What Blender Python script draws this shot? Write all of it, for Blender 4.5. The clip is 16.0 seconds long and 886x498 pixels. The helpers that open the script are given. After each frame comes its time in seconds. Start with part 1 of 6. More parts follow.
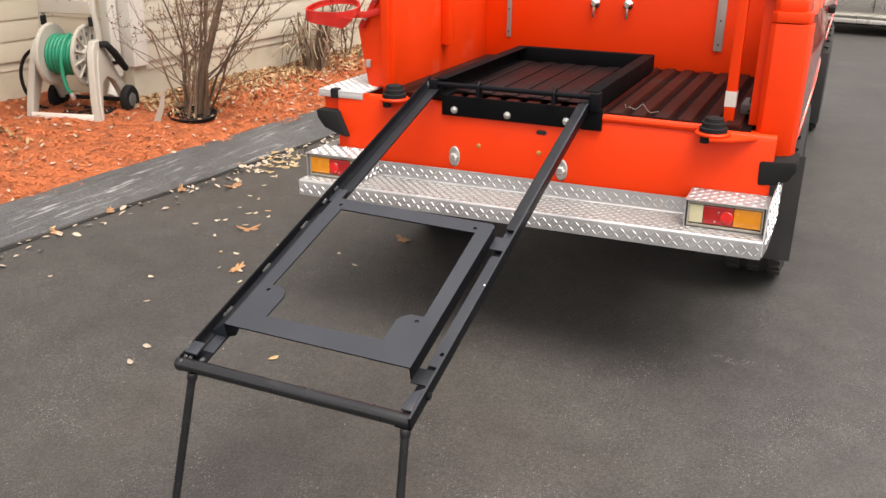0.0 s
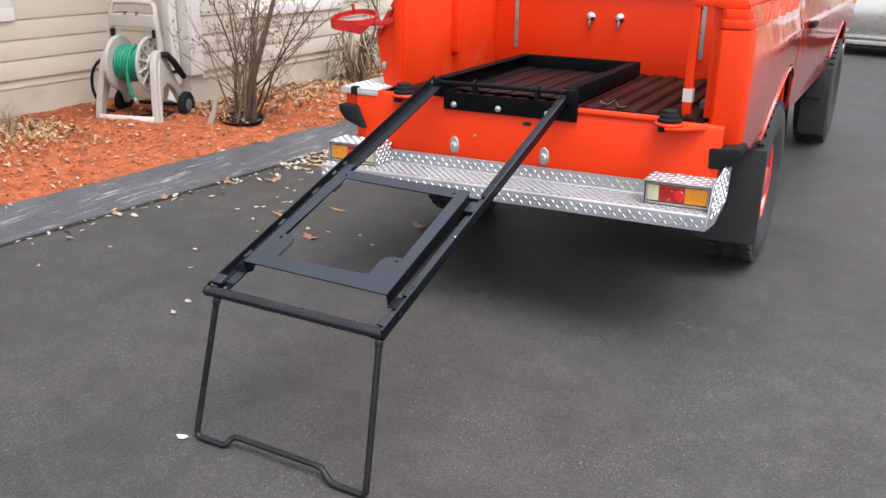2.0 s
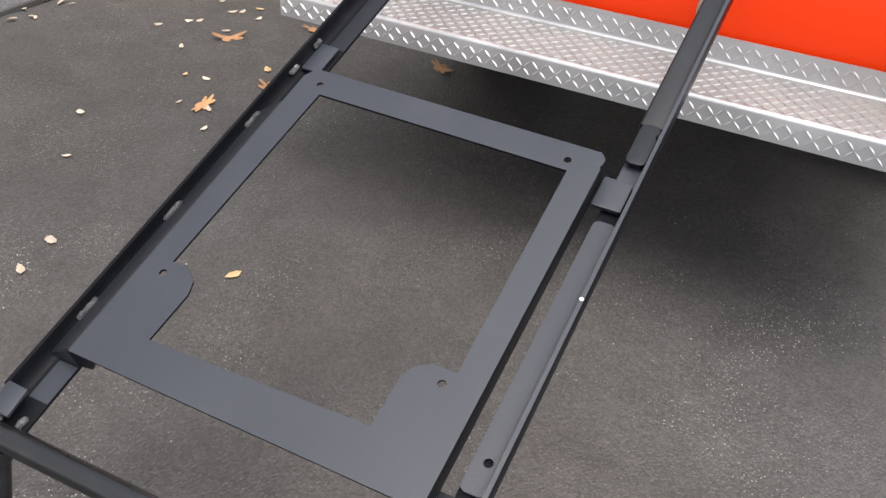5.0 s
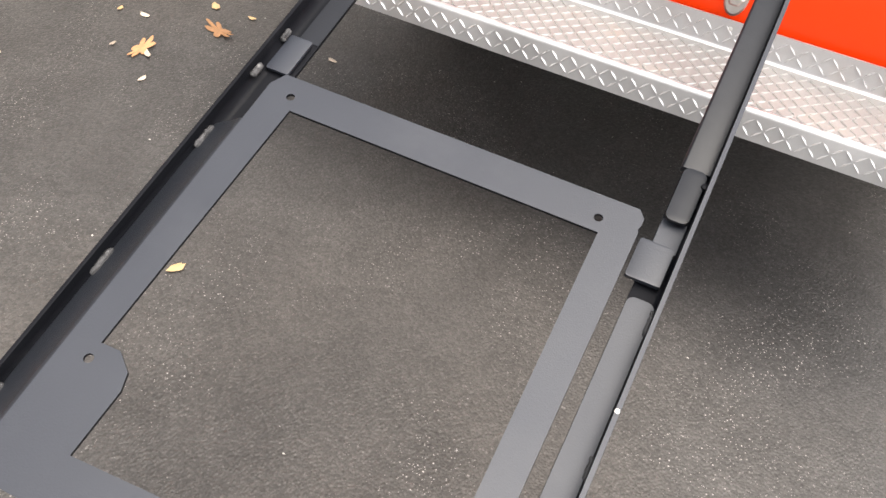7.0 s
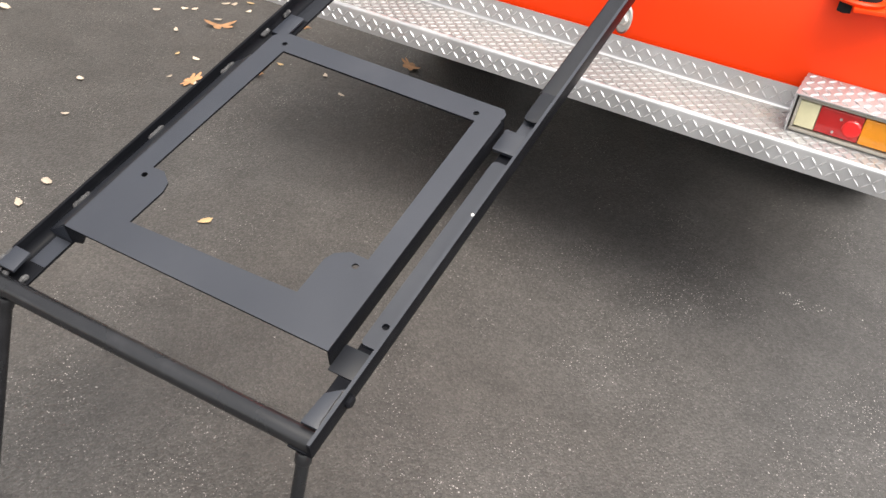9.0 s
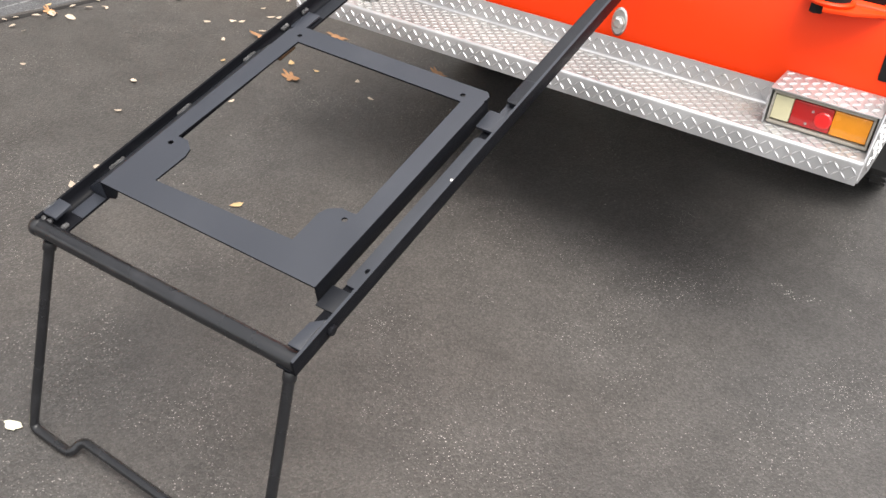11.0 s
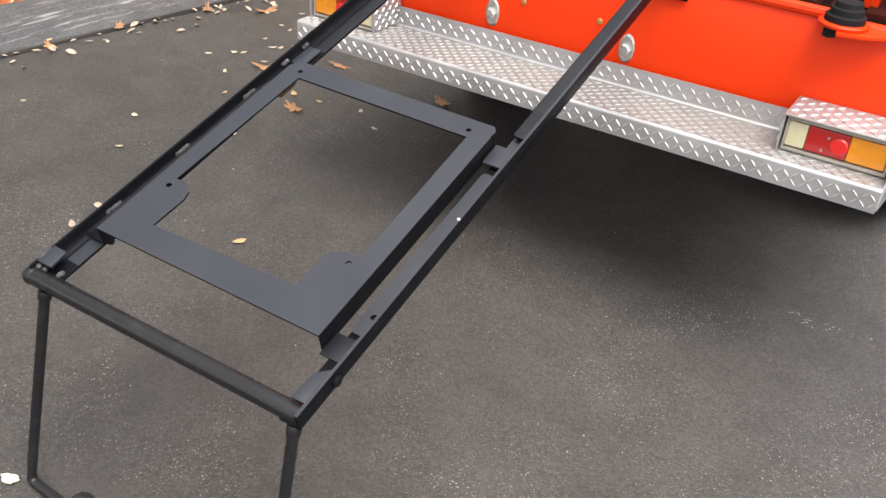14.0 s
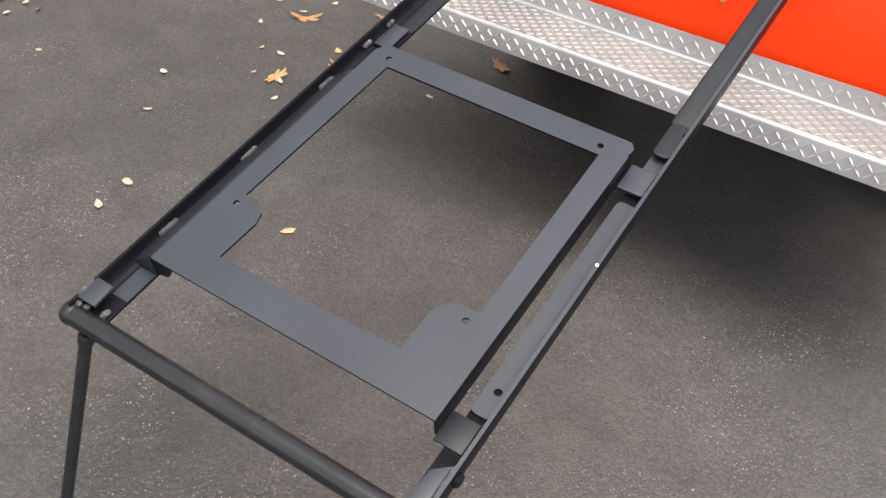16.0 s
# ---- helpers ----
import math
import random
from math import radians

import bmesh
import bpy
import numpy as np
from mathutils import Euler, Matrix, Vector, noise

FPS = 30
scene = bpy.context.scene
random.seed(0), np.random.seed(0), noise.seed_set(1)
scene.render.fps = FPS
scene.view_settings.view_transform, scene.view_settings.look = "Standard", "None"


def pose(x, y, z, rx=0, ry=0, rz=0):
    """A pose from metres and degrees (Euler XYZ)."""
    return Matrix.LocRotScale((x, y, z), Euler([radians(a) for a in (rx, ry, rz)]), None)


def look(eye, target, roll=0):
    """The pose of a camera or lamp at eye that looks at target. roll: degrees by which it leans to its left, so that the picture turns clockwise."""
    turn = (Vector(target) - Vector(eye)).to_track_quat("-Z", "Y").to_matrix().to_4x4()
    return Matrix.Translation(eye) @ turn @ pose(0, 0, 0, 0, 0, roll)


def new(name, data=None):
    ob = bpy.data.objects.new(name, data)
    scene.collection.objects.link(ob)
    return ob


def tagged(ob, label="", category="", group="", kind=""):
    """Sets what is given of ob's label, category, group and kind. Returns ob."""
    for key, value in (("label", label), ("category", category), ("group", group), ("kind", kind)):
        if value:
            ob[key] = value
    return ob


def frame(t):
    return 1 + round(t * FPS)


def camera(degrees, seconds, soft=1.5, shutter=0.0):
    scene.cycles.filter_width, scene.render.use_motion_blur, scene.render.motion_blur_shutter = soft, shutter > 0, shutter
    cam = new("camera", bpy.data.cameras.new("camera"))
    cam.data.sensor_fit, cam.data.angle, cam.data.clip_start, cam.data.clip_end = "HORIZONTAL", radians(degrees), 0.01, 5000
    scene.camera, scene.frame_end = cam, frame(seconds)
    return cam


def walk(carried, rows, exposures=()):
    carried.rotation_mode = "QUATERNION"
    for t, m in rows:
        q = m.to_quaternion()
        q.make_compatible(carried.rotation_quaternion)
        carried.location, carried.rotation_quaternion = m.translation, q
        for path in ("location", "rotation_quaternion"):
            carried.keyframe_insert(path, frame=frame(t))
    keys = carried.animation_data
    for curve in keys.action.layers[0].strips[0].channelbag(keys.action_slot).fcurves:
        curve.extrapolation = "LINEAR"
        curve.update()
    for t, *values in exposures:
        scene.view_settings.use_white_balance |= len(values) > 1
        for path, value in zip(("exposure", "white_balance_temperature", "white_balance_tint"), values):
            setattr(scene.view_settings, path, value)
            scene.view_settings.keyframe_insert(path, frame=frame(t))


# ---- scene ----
# ---- camera and walk ----
cam = camera(54.0, 16.0)
PATH = [
    (0, (1.11, -2.793, 1.488), (0.301, -1.118, 0.752), 1.2),
    (0.5, (1.274, -3.032, 1.521), (0.461, -1.308, 0.915), 0.9),
    (1, (1.42, -3.141, 1.531), (0.553, -1.439, 0.939), 0.8),
    (1.5, (1.532, -3.173, 1.516), (0.597, -1.514, 0.904), 1.1),
    (2, (1.547, -3.154, 1.481), (0.619, -1.521, 0.795), 1.2),
    (2.5, (1.373, -2.982, 1.434), (0.547, -1.335, 0.656), 2.1),
    (3, (1.207, -2.729, 1.409), (0.408, -1.098, 0.57), 3.2),
    (3.5, (1.074, -2.43, 1.394), (0.24, -0.862, 0.474), 3.2),
    (4, (0.875, -2.194, 1.353), (0.116, -0.646, 0.338), 4.0),
    (4.5, (0.719, -1.991, 1.335), (-0.013, -0.501, 0.219), 4.1),
    (4.7, (0.66, -1.9, 1.325), (-0.1, -0.456, 0.168), 3.8),
    (6.8, (0.305, -1.538, 1.294), (-0.209, -0.212, -0.112), 10.3),
    (7, (0.361, -1.549, 1.312), (-0.187, -0.198, -0.056), 9.7),
    (7.5, (0.478, -1.583, 1.323), (-0.171, -0.21, 0.022), 7.9),
    (8, (0.596, -1.691, 1.33), (-0.078, -0.287, 0.076), 6.8),
    (8.5, (0.724, -1.901, 1.337), (0.047, -0.453, 0.135), 7.4),
    (9, (0.834, -2.021, 1.37), (0.101, -0.569, 0.206), 8.4),
    (9.2, (0.892, -2.047, 1.378), (0.133, -0.602, 0.222), 8.5),
    (11.3, (1.064, -2.135, 1.396), (0.186, -0.73, 0.275), 6.6),
    (11.5, (1.065, -2.133, 1.398), (0.179, -0.731, 0.281), 6.4),
    (12, (1.077, -2.129, 1.398), (0.18, -0.723, 0.294), 6.1),
    (12.5, (1.066, -2.113, 1.4), (0.169, -0.695, 0.312), 5.7),
    (13, (1.041, -2.1, 1.395), (0.144, -0.681, 0.308), 5.6),
    (13.5, (1.025, -2.083, 1.395), (0.13, -0.663, 0.308), 5.5),
    (14, (1.023, -2.081, 1.394), (0.128, -0.662, 0.306), 5.5),
    (14.5, (1.014, -2.091, 1.4), (0.119, -0.67, 0.315), 5.4),
    (15, (0.958, -2.092, 1.387), (0.052, -0.674, 0.307), 5.4),
    (15.5, (0.793, -2.023, 1.381), (-0.054, -0.612, 0.245), 6.3),
    (16, (0.671, -1.92, 1.353), (-0.16, -0.563, 0.141), 8.2),
]
EXPOSURES = [(0.0, 0.99, 7250, 12), (1.0, 0.92, 6400, 12), (2.0, 0.92, 6230, 12), (3.0, 1.0, 6200, 11), (4.5, 0.99, 6500, 11), (7.0, 1.49, 7000, 11), (7.5, 1.08, 7100, 11), (8.0, 1.19, 7050, 11), (8.5, 1.34, 6900, 10), (9.0, 1.29, 6950, 10), (11.5, 1.29, 6850, 10), (12.5, 1.22, 6900, 10), (13.5, 1.2, 6900, 11), (14.0, 1.12, 6900, 11), (14.5, 1.08, 6900, 11), (15.0, 1.08, 6900, 11), (16.0, 1.24, 6850, 10)]
walk(cam, [(t, look(eye, target, roll)) for t, eye, target, roll in PATH], EXPOSURES)

# ---- daylight: overcast sky and a wide, weak sun ----
world = bpy.data.worlds.new("overcast_sky")
world.use_nodes = True
scene.world = world
wn = world.node_tree.nodes
sky = wn.new("ShaderNodeTexSky")
sky.sky_type = "NISHITA"
sky.sun_disc = False
sky.sun_elevation, sky.sun_rotation = radians(70.5), radians(115)
sky.dust_density, sky.ozone_density = 3.0, 0.6
grey = wn.new("ShaderNodeHueSaturation")
grey.inputs["Saturation"].default_value = 0.28
world.node_tree.links.new(sky.outputs["Color"], grey.inputs["Color"])
world.node_tree.links.new(grey.outputs["Color"], wn["Background"].inputs["Color"])
wn["Background"].inputs["Strength"].default_value = 0.19
sun_data = bpy.data.lights.new("sun", "SUN")
sun_data.energy, sun_data.angle, sun_data.color = 1.7, radians(50), (1.0, 0.97, 0.93)
sun = new("sun", sun_data)
sun.matrix_world = look((3.2, -1.5, 10.0), (0, 0, 0))

# ---- helpers for meshes ----
def finish(bm, bevel=0.0, smooth=35.0, segments=2):
    """Clean normals and, where asked, round the sharp edges of a part."""
    bmesh.ops.recalc_face_normals(bm, faces=bm.faces)
    if bevel > 0:
        sharp = [e for e in bm.edges if len(e.link_faces) == 2 and e.calc_face_angle(0) > radians(40)]
        bmesh.ops.bevel(bm, geom=sharp, offset=bevel, segments=segments, profile=0.6, affect="EDGES", clamp_overlap=True)
    limit = radians(smooth)
    for f in bm.faces:
        f.smooth = True
    for e in bm.edges:
        e.smooth = len(e.link_faces) == 2 and e.calc_face_angle(0) < limit
    return bm


def part(name, bm, material, parent=None, label="", bevel=0.0, smooth=35.0, segments=2, m=None):
    """Link a bmesh as one mesh object, as a thing or under its parent."""
    finish(bm, bevel, smooth, segments)
    me = bpy.data.meshes.new(name)
    bm.to_mesh(me)
    bm.free()
    me.materials.append(material)
    ob = new(name, me)
    if m is not None:
        ob.matrix_local = m
    if parent is not None:
        ob.parent = parent
    if label:
        tagged(ob, label)
    return ob


def thing(name, label, category, m=None, group="", kind=""):
    """An Empty that carries the parts of a thing."""
    ob = new(name)
    ob.empty_display_size = 0.1
    if m is not None:
        ob.matrix_world = m
    return tagged(ob, label, category, group, kind)


def box(bm, x0, x1, y0, y1, z0, z1, m=None):
    v = [Vector((x, y, z)) for x in (x0, x1) for y in (y0, y1) for z in (z0, z1)]
    v = [bm.verts.new(m @ p if m is not None else p) for p in v]
    for a in ((0, 1, 3, 2), (4, 6, 7, 5), (0, 4, 5, 1), (2, 3, 7, 6), (0, 2, 6, 4), (1, 5, 7, 3)):
        bm.faces.new([v[i] for i in a])
    return bm


def prism(bm, outline, axis, a, b, m=None):
    """Extrude a flat outline, given in the two other axes in order, along an axis from a to b."""
    def spot(p, h):
        c = list(p)
        c.insert("xyz".index(axis), h)
        return m @ Vector(c) if m is not None else Vector(c)
    low, high = ([bm.verts.new(spot(p, h)) for p in outline] for h in (a, b))
    bm.faces.new(low[::-1])
    bm.faces.new(high)
    n = len(outline)
    for i in range(n):
        bm.faces.new((low[i], low[(i + 1) % n], high[(i + 1) % n], high[i]))
    return bm


def ring(bm, centre, u, v, ru, rv, n):
    return [bm.verts.new(centre + u * (ru * math.cos(2 * math.pi * k / n)) + v * (rv * math.sin(2 * math.pi * k / n))) for k in range(n)]


def bridge(bm, a, b):
    n = len(a)
    for k in range(n):
        bm.faces.new((a[k], a[(k + 1) % n], b[(k + 1) % n], b[k]))


def tube(bm, points, r, n=10, flat=None, closed=False):
    """A round or flat bar swept along points; flat: its second half-width, across the first."""
    pts = [Vector(p) for p in points]
    rings, last = [], None
    for i, p in enumerate(pts):
        before = pts[i - 1] if i or closed else pts[0]
        after = pts[(i + 1) % len(pts)] if i < len(pts) - 1 or closed else pts[-1]
        d = (after - before).normalized()
        if last is None:
            last = d.cross(Vector((0, 0, 1)) if abs(d.z) < 0.9 else Vector((1, 0, 0))).normalized()
        side = (last - d * last.dot(d)).normalized()
        last = side
        rings.append(ring(bm, p, side, d.cross(side), r[i] if isinstance(r, (list, tuple)) else r, flat or (r[i] if isinstance(r, (list, tuple)) else r), n))
    for a, b in zip(rings, rings[1:]):
        bridge(bm, a, b)
    if closed:
        bridge(bm, rings[-1], rings[0])
    else:
        bm.faces.new(rings[0][::-1])
        bm.faces.new(rings[-1])
    return bm


def lathe(bm, profile, centre, axis=(0, 0, 1), n=24):
    """Turn a profile of (radius, height) round an axis through centre."""
    d = Vector(axis).normalized()
    u = d.cross(Vector((0, 0, 1)) if abs(d.z) < 0.9 else Vector((1, 0, 0))).normalized()
    v = d.cross(u)
    c = Vector(centre)
    rings = [ring(bm, c + d * h, u, v, max(r, 1e-4), max(r, 1e-4), n) for r, h in profile]
    for a, b in zip(rings, rings[1:]):
        bridge(bm, a, b)
    bm.faces.new(rings[0][::-1])
    bm.faces.new(rings[-1])
    return bm


def sheet(bm, xs, ys, height):
    grid = [[bm.verts.new((x, y, height(x, y))) for y in ys] for x in xs]
    for i in range(len(xs) - 1):
        for j in range(len(ys) - 1):
            bm.faces.new((grid[i][j], grid[i + 1][j], grid[i + 1][j + 1], grid[i][j + 1]))
    return bm


def B():
    return bmesh.new()


# ---- materials ----
def material(name, colour, rough=0.5, metal=0.0, spread=0.12, scale=6.0, grain=120.0, bump=0.1, rough_spread=0.1, second=None, second_scale=2.5, second_amount=0.35, coat=0.0, per_object=0.0, per_island=0.0, depth=0.002, spec=0.5, wave=0.0):
    """A surface with stains at a large scale and grain and relief at a fine one."""
    mat = bpy.data.materials.new(name)
    mat.use_nodes = True
    t = mat.node_tree
    nodes, link = t.nodes, t.links.new
    p = nodes["Principled BSDF"]
    p.inputs["Metallic"].default_value = metal
    p.inputs["Coat Weight"].default_value = coat
    p.inputs["Specular IOR Level"].default_value = spec
    p.inputs["Coat Roughness"].default_value = 0.08
    co = nodes.new("ShaderNodeTexCoord").outputs["Object"]

    def noise_tex(s, detail, rough_value=0.55):
        n = nodes.new("ShaderNodeTexNoise")
        n.inputs["Scale"].default_value, n.inputs["Detail"].default_value, n.inputs["Roughness"].default_value = s, detail, rough_value
        link(co, n.inputs["Vector"])
        return n.outputs["Fac"]

    def mix(kind, fac, a, b):
        n = nodes.new("ShaderNodeMix")
        n.data_type, n.blend_type = "RGBA", kind
        for sock, v in zip((n.inputs[0], n.inputs[6], n.inputs[7]), (fac, a, b)):
            if isinstance(v, (int, float)):
                sock.default_value = v
            elif isinstance(v, tuple):
                sock.default_value = (*v, 1.0)
            else:
                link(v, sock)
        return n.outputs[2]

    def ramp(fac, lo, hi, a=0.0, b=1.0):
        n = nodes.new("ShaderNodeMapRange")
        n.inputs[1].default_value, n.inputs[2].default_value, n.inputs[3].default_value, n.inputs[4].default_value = lo, hi, a, b
        link(fac, n.inputs[0])
        return n.outputs[0]

    large, fine = noise_tex(scale, 5), noise_tex(grain, 3, 0.7)
    dark = tuple(c * (1 - spread) for c in colour)
    light = tuple(min(1.0, c * (1 + spread)) for c in colour)
    col = mix("MIX", ramp(large, 0.3, 0.7), dark, light)
    col = mix("MIX", ramp(fine, 0.25, 0.75, 0.0, 0.5), col, dark)
    if second is not None:
        col = mix("MIX", ramp(noise_tex(second_scale, 6, 0.65), 0.55, 0.75, 0.0, second_amount), col, second)
    if per_object or per_island:
        if per_island:
            r = nodes.new("ShaderNodeNewGeometry").outputs["Random Per Island"]
        else:
            r = nodes.new("ShaderNodeObjectInfo").outputs["Random"]
        h = nodes.new("ShaderNodeHueSaturation")
        link(ramp(r, 0, 1, 1 - (per_object or per_island), 1 + (per_object or per_island)), h.inputs["Value"])
        link(col, h.inputs["Color"])
        col = h.outputs["Color"]
    link(col, p.inputs["Base Color"])
    link(ramp(large, 0.3, 0.7, max(0.02, rough - rough_spread), min(1, rough + rough_spread)), p.inputs["Roughness"])
    b = nodes.new("ShaderNodeBump")
    b.inputs["Strength"].default_value, b.inputs["Distance"].default_value = bump, depth
    link(fine, b.inputs["Height"])
    if wave:
        b2 = nodes.new("ShaderNodeBump")
        b2.inputs["Strength"].default_value, b2.inputs["Distance"].default_value = 1.0, wave
        link(noise_tex(5.0, 2, 0.4), b2.inputs["Height"])
        link(b2.outputs["Normal"], b.inputs["Normal"])
    link(b.outputs["Normal"], p.inputs["Normal"])
    return mat


def asphalt_material(name, base, speck, crack):
    """Sealed driveway asphalt: packed aggregate under a worn black coat, pale stones in drifts, stains."""
    mat = bpy.data.materials.new(name)
    mat.use_nodes = True
    t = mat.node_tree
    nodes, link = t.nodes, t.links.new
    p = nodes["Principled BSDF"]
    co = nodes.new("ShaderNodeTexCoord").outputs["Object"]

    def cells(scale):
        v = nodes.new("ShaderNodeTexVoronoi")
        v.inputs["Scale"].default_value = scale
        link(co, v.inputs["Vector"])
        c = nodes.new("ShaderNodeSeparateColor")
        link(v.outputs["Color"], c.inputs[0])
        return v.outputs["Distance"], c.outputs[0], c.outputs[1]

    def clouds(scale, detail=4.0, rough=0.55):
        n = nodes.new("ShaderNodeTexNoise")
        n.inputs["Scale"].default_value, n.inputs["Detail"].default_value, n.inputs["Roughness"].default_value = scale, detail, rough
        link(co, n.inputs["Vector"])
        return n.outputs["Fac"]

    def span(fac, lo, hi, a, b):
        n = nodes.new("ShaderNodeMapRange")
        for k, v in enumerate((lo, hi, a, b)):
            n.inputs[k + 1].default_value = v
        link(fac, n.inputs[0])
        return n.outputs[0]

    def times(*facs):
        out = facs[0]
        for f in facs[1:]:
            n = nodes.new("ShaderNodeMath")
            n.operation = "MULTIPLY"
            link(out, n.inputs[0])
            link(f, n.inputs[1])
            out = n.outputs[0]
        return out

    def blend(fac, a, b, kind="MIX"):
        n = nodes.new("ShaderNodeMix")
        n.data_type, n.blend_type = "RGBA", kind
        for sock, v in zip((n.inputs[0], n.inputs[6], n.inputs[7]), (fac, a, b)):
            if isinstance(v, (int, float)):
                sock.default_value = v
            elif isinstance(v, tuple):
                sock.default_value = (*v, 1.0)
            else:
                link(v, sock)
        return n.outputs[2]

    near, tone, pick = cells(165.0)
    near2, tone2, pick2 = cells(330.0)
    patches, stains, drift = clouds(1.1, 5.0), clouds(0.45, 3.0), clouds(2.6, 6.0, 0.65)
    col = blend(span(patches, 0.32, 0.68, 0.0, 1.0), tuple(c * 0.86 for c in base), tuple(c * 1.14 for c in base))
    col = blend(span(stains, 0.50, 0.72, 0.0, 0.55), col, (base[0] * 1.30, base[1] * 1.18, base[2] * 1.04))
    value = nodes.new("ShaderNodeHueSaturation")
    link(times(span(tone, 0.0, 1.0, 0.74, 1.26), span(tone2, 0.0, 1.0, 0.82, 1.18), span(clouds(7.0, 5.0, 0.6), 0.30, 0.70, 0.82, 1.18)), value.inputs["Value"])
    link(col, value.inputs["Color"])
    col = value.outputs["Color"]
    worn = span(drift, 0.46, 0.63, 0.08, 1.0)
    col = blend(times(span(near, 0.14, 0.34, 1.0, 0.0), span(pick, 0.915, 0.935, 0.0, 0.85), worn), col, speck)
    col = blend(times(span(near2, 0.22, 0.45, 1.0, 0.0), span(pick2, 0.91, 0.94, 0.0, 0.8), worn), col, speck)
    if crack:
        squeeze = nodes.new("ShaderNodeMapping")
        squeeze.inputs["Scale"].default_value = (44.0, 3.0, 10.0)
        squeeze.inputs["Rotation"].default_value = (0, 0, radians(8))
        link(co, squeeze.inputs["Vector"])
        w = nodes.new("ShaderNodeTexNoise")
        w.inputs["Scale"].default_value, w.inputs["Detail"].default_value, w.inputs["Roughness"].default_value = 1.0, 7.0, 0.7
        link(squeeze.outputs["Vector"], w.inputs["Vector"])
        col = blend(times(span(w.outputs["Fac"], 0.54, 0.70, 0.0, 0.74), span(clouds(3.0, 3.0), 0.40, 0.60, 0.15, 1.0)), col, (0.55, 0.55, 0.55))
    link(col, p.inputs["Base Color"])
    link(span(patches, 0.3, 0.7, 0.52, 0.66), p.inputs["Roughness"])
    p.inputs["Specular IOR Level"].default_value = 0.42
    low = nodes.new("ShaderNodeBump")
    low.inputs["Strength"].default_value, low.inputs["Distance"].default_value = 0.22, 0.005
    link(clouds(70.0, 3.0, 0.6), low.inputs["Height"])
    top = nodes.new("ShaderNodeBump")
    top.inputs["Strength"].default_value, top.inputs["Distance"].default_value = 0.55, 0.0030
    link(times(span(near, 0.0, 0.75, 1.0, 0.0), span(tone, 0.0, 1.0, 0.45, 1.0)), top.inputs["Height"])
    link(low.outputs["Normal"], top.inputs["Normal"])
    link(top.outputs["Normal"], p.inputs["Normal"])
    return mat


ASPHALT = asphalt_material("asphalt", (0.0448, 0.0425, 0.0411), (0.50, 0.47, 0.44), False)
TAR = material("tar_seam", (0.022, 0.021, 0.021), 0.8, 0, 0.3, 12.0, 120, 0.5, spec=0.2)
BERM = asphalt_material("weathered_asphalt", (0.062, 0.064, 0.069), (0.4, 0.4, 0.4), True)
RED = material("red_paint", (0.74, 0.040, 0.004), 0.40, 0, 0.05, 3.0, 300, 0.02, 0.06, second=(0.70, 0.030, 0.003), second_amount=0.4, spec=0.22)
RED_GLOSS = material("glossy_red_paint", (0.70, 0.034, 0.005), 0.16, 0, 0.05, 3.0, 300, 0.005, 0.04, coat=1.0, wave=0.022)
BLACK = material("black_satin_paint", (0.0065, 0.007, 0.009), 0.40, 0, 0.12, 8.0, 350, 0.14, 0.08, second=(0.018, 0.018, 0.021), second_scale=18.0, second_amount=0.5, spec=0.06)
RED_FADED = material("faded_red_paint", (0.36, 0.024, 0.022), 0.40, 0, 0.12, 9.0, 300, 0.05, second=(0.55, 0.14, 0.12), second_scale=14.0, second_amount=0.3, coat=0.3)
# Same black paint, lightened in colour for faces that mirror the sky.
BLACK_LIT = material("black_paint_lit", (0.0205, 0.0238, 0.0325), 0.46, 0, 0.12, 5.0, 420, 0.16, 0.08, second=(0.034, 0.037, 0.045), second_scale=6.0, second_amount=0.45)
# Plate's own black, darkened in colour for the shade on the sloping fold.
BLACK_FOLD_SHADE = material("black_paint_fold_shade", (0.0135, 0.0155, 0.0205), 0.5, 0, 0.12, 5.0, 420, 0.16, 0.08, second=(0.024, 0.026, 0.031), second_scale=6.0, second_amount=0.45, spec=0.3)
# Same rack black, toned darker than the plate for its weaker sky reflection.
BLACK_HALF_LIT = material("black_paint_half_lit", (0.0085, 0.0098, 0.0133), 0.42, 0, 0.12, 6.0, 380, 0.12, 0.08, second=(0.017, 0.0185, 0.0225), second_scale=12.0, second_amount=0.5, spec=0.3)
# Black set below real paint to stand in for the tray's self-shadow.
BLACK_SHADED = material("shaded_matt_black", (0.0045, 0.0046, 0.0052), 0.6, 0, 0.15, 8.0, 300, 0.12, 0.08, spec=0.05)
BLACK_ROD = material("black_rod_paint", (0.009, 0.0094, 0.011), 0.28, 0, 0.12, 8.0, 350, 0.10, 0.08, second=(0.03, 0.03, 0.034), second_scale=18.0, second_amount=0.5, spec=0.5)
RUSTY = material("rusty_steel", (0.085, 0.050, 0.028), 0.8, 0, 0.35, 40.0, 300, 0.4, second=(0.14, 0.075, 0.035), second_scale=60.0, second_amount=0.6, spec=0.1)
WELD = material("weld_bead", (0.050, 0.050, 0.053), 0.5, 0.2, 0.5, 60.0, 300, 0.9, 0.2, second=(0.26, 0.26, 0.26), second_scale=90.0, second_amount=0.7)
TREAD = material("aluminium_tread_plate", (0.49, 0.49, 0.50), 0.42, 0.68, 0.08, 7.0, 160, 0.1, 0.12, second=(0.56, 0.50, 0.46), second_scale=5.0, second_amount=0.55)
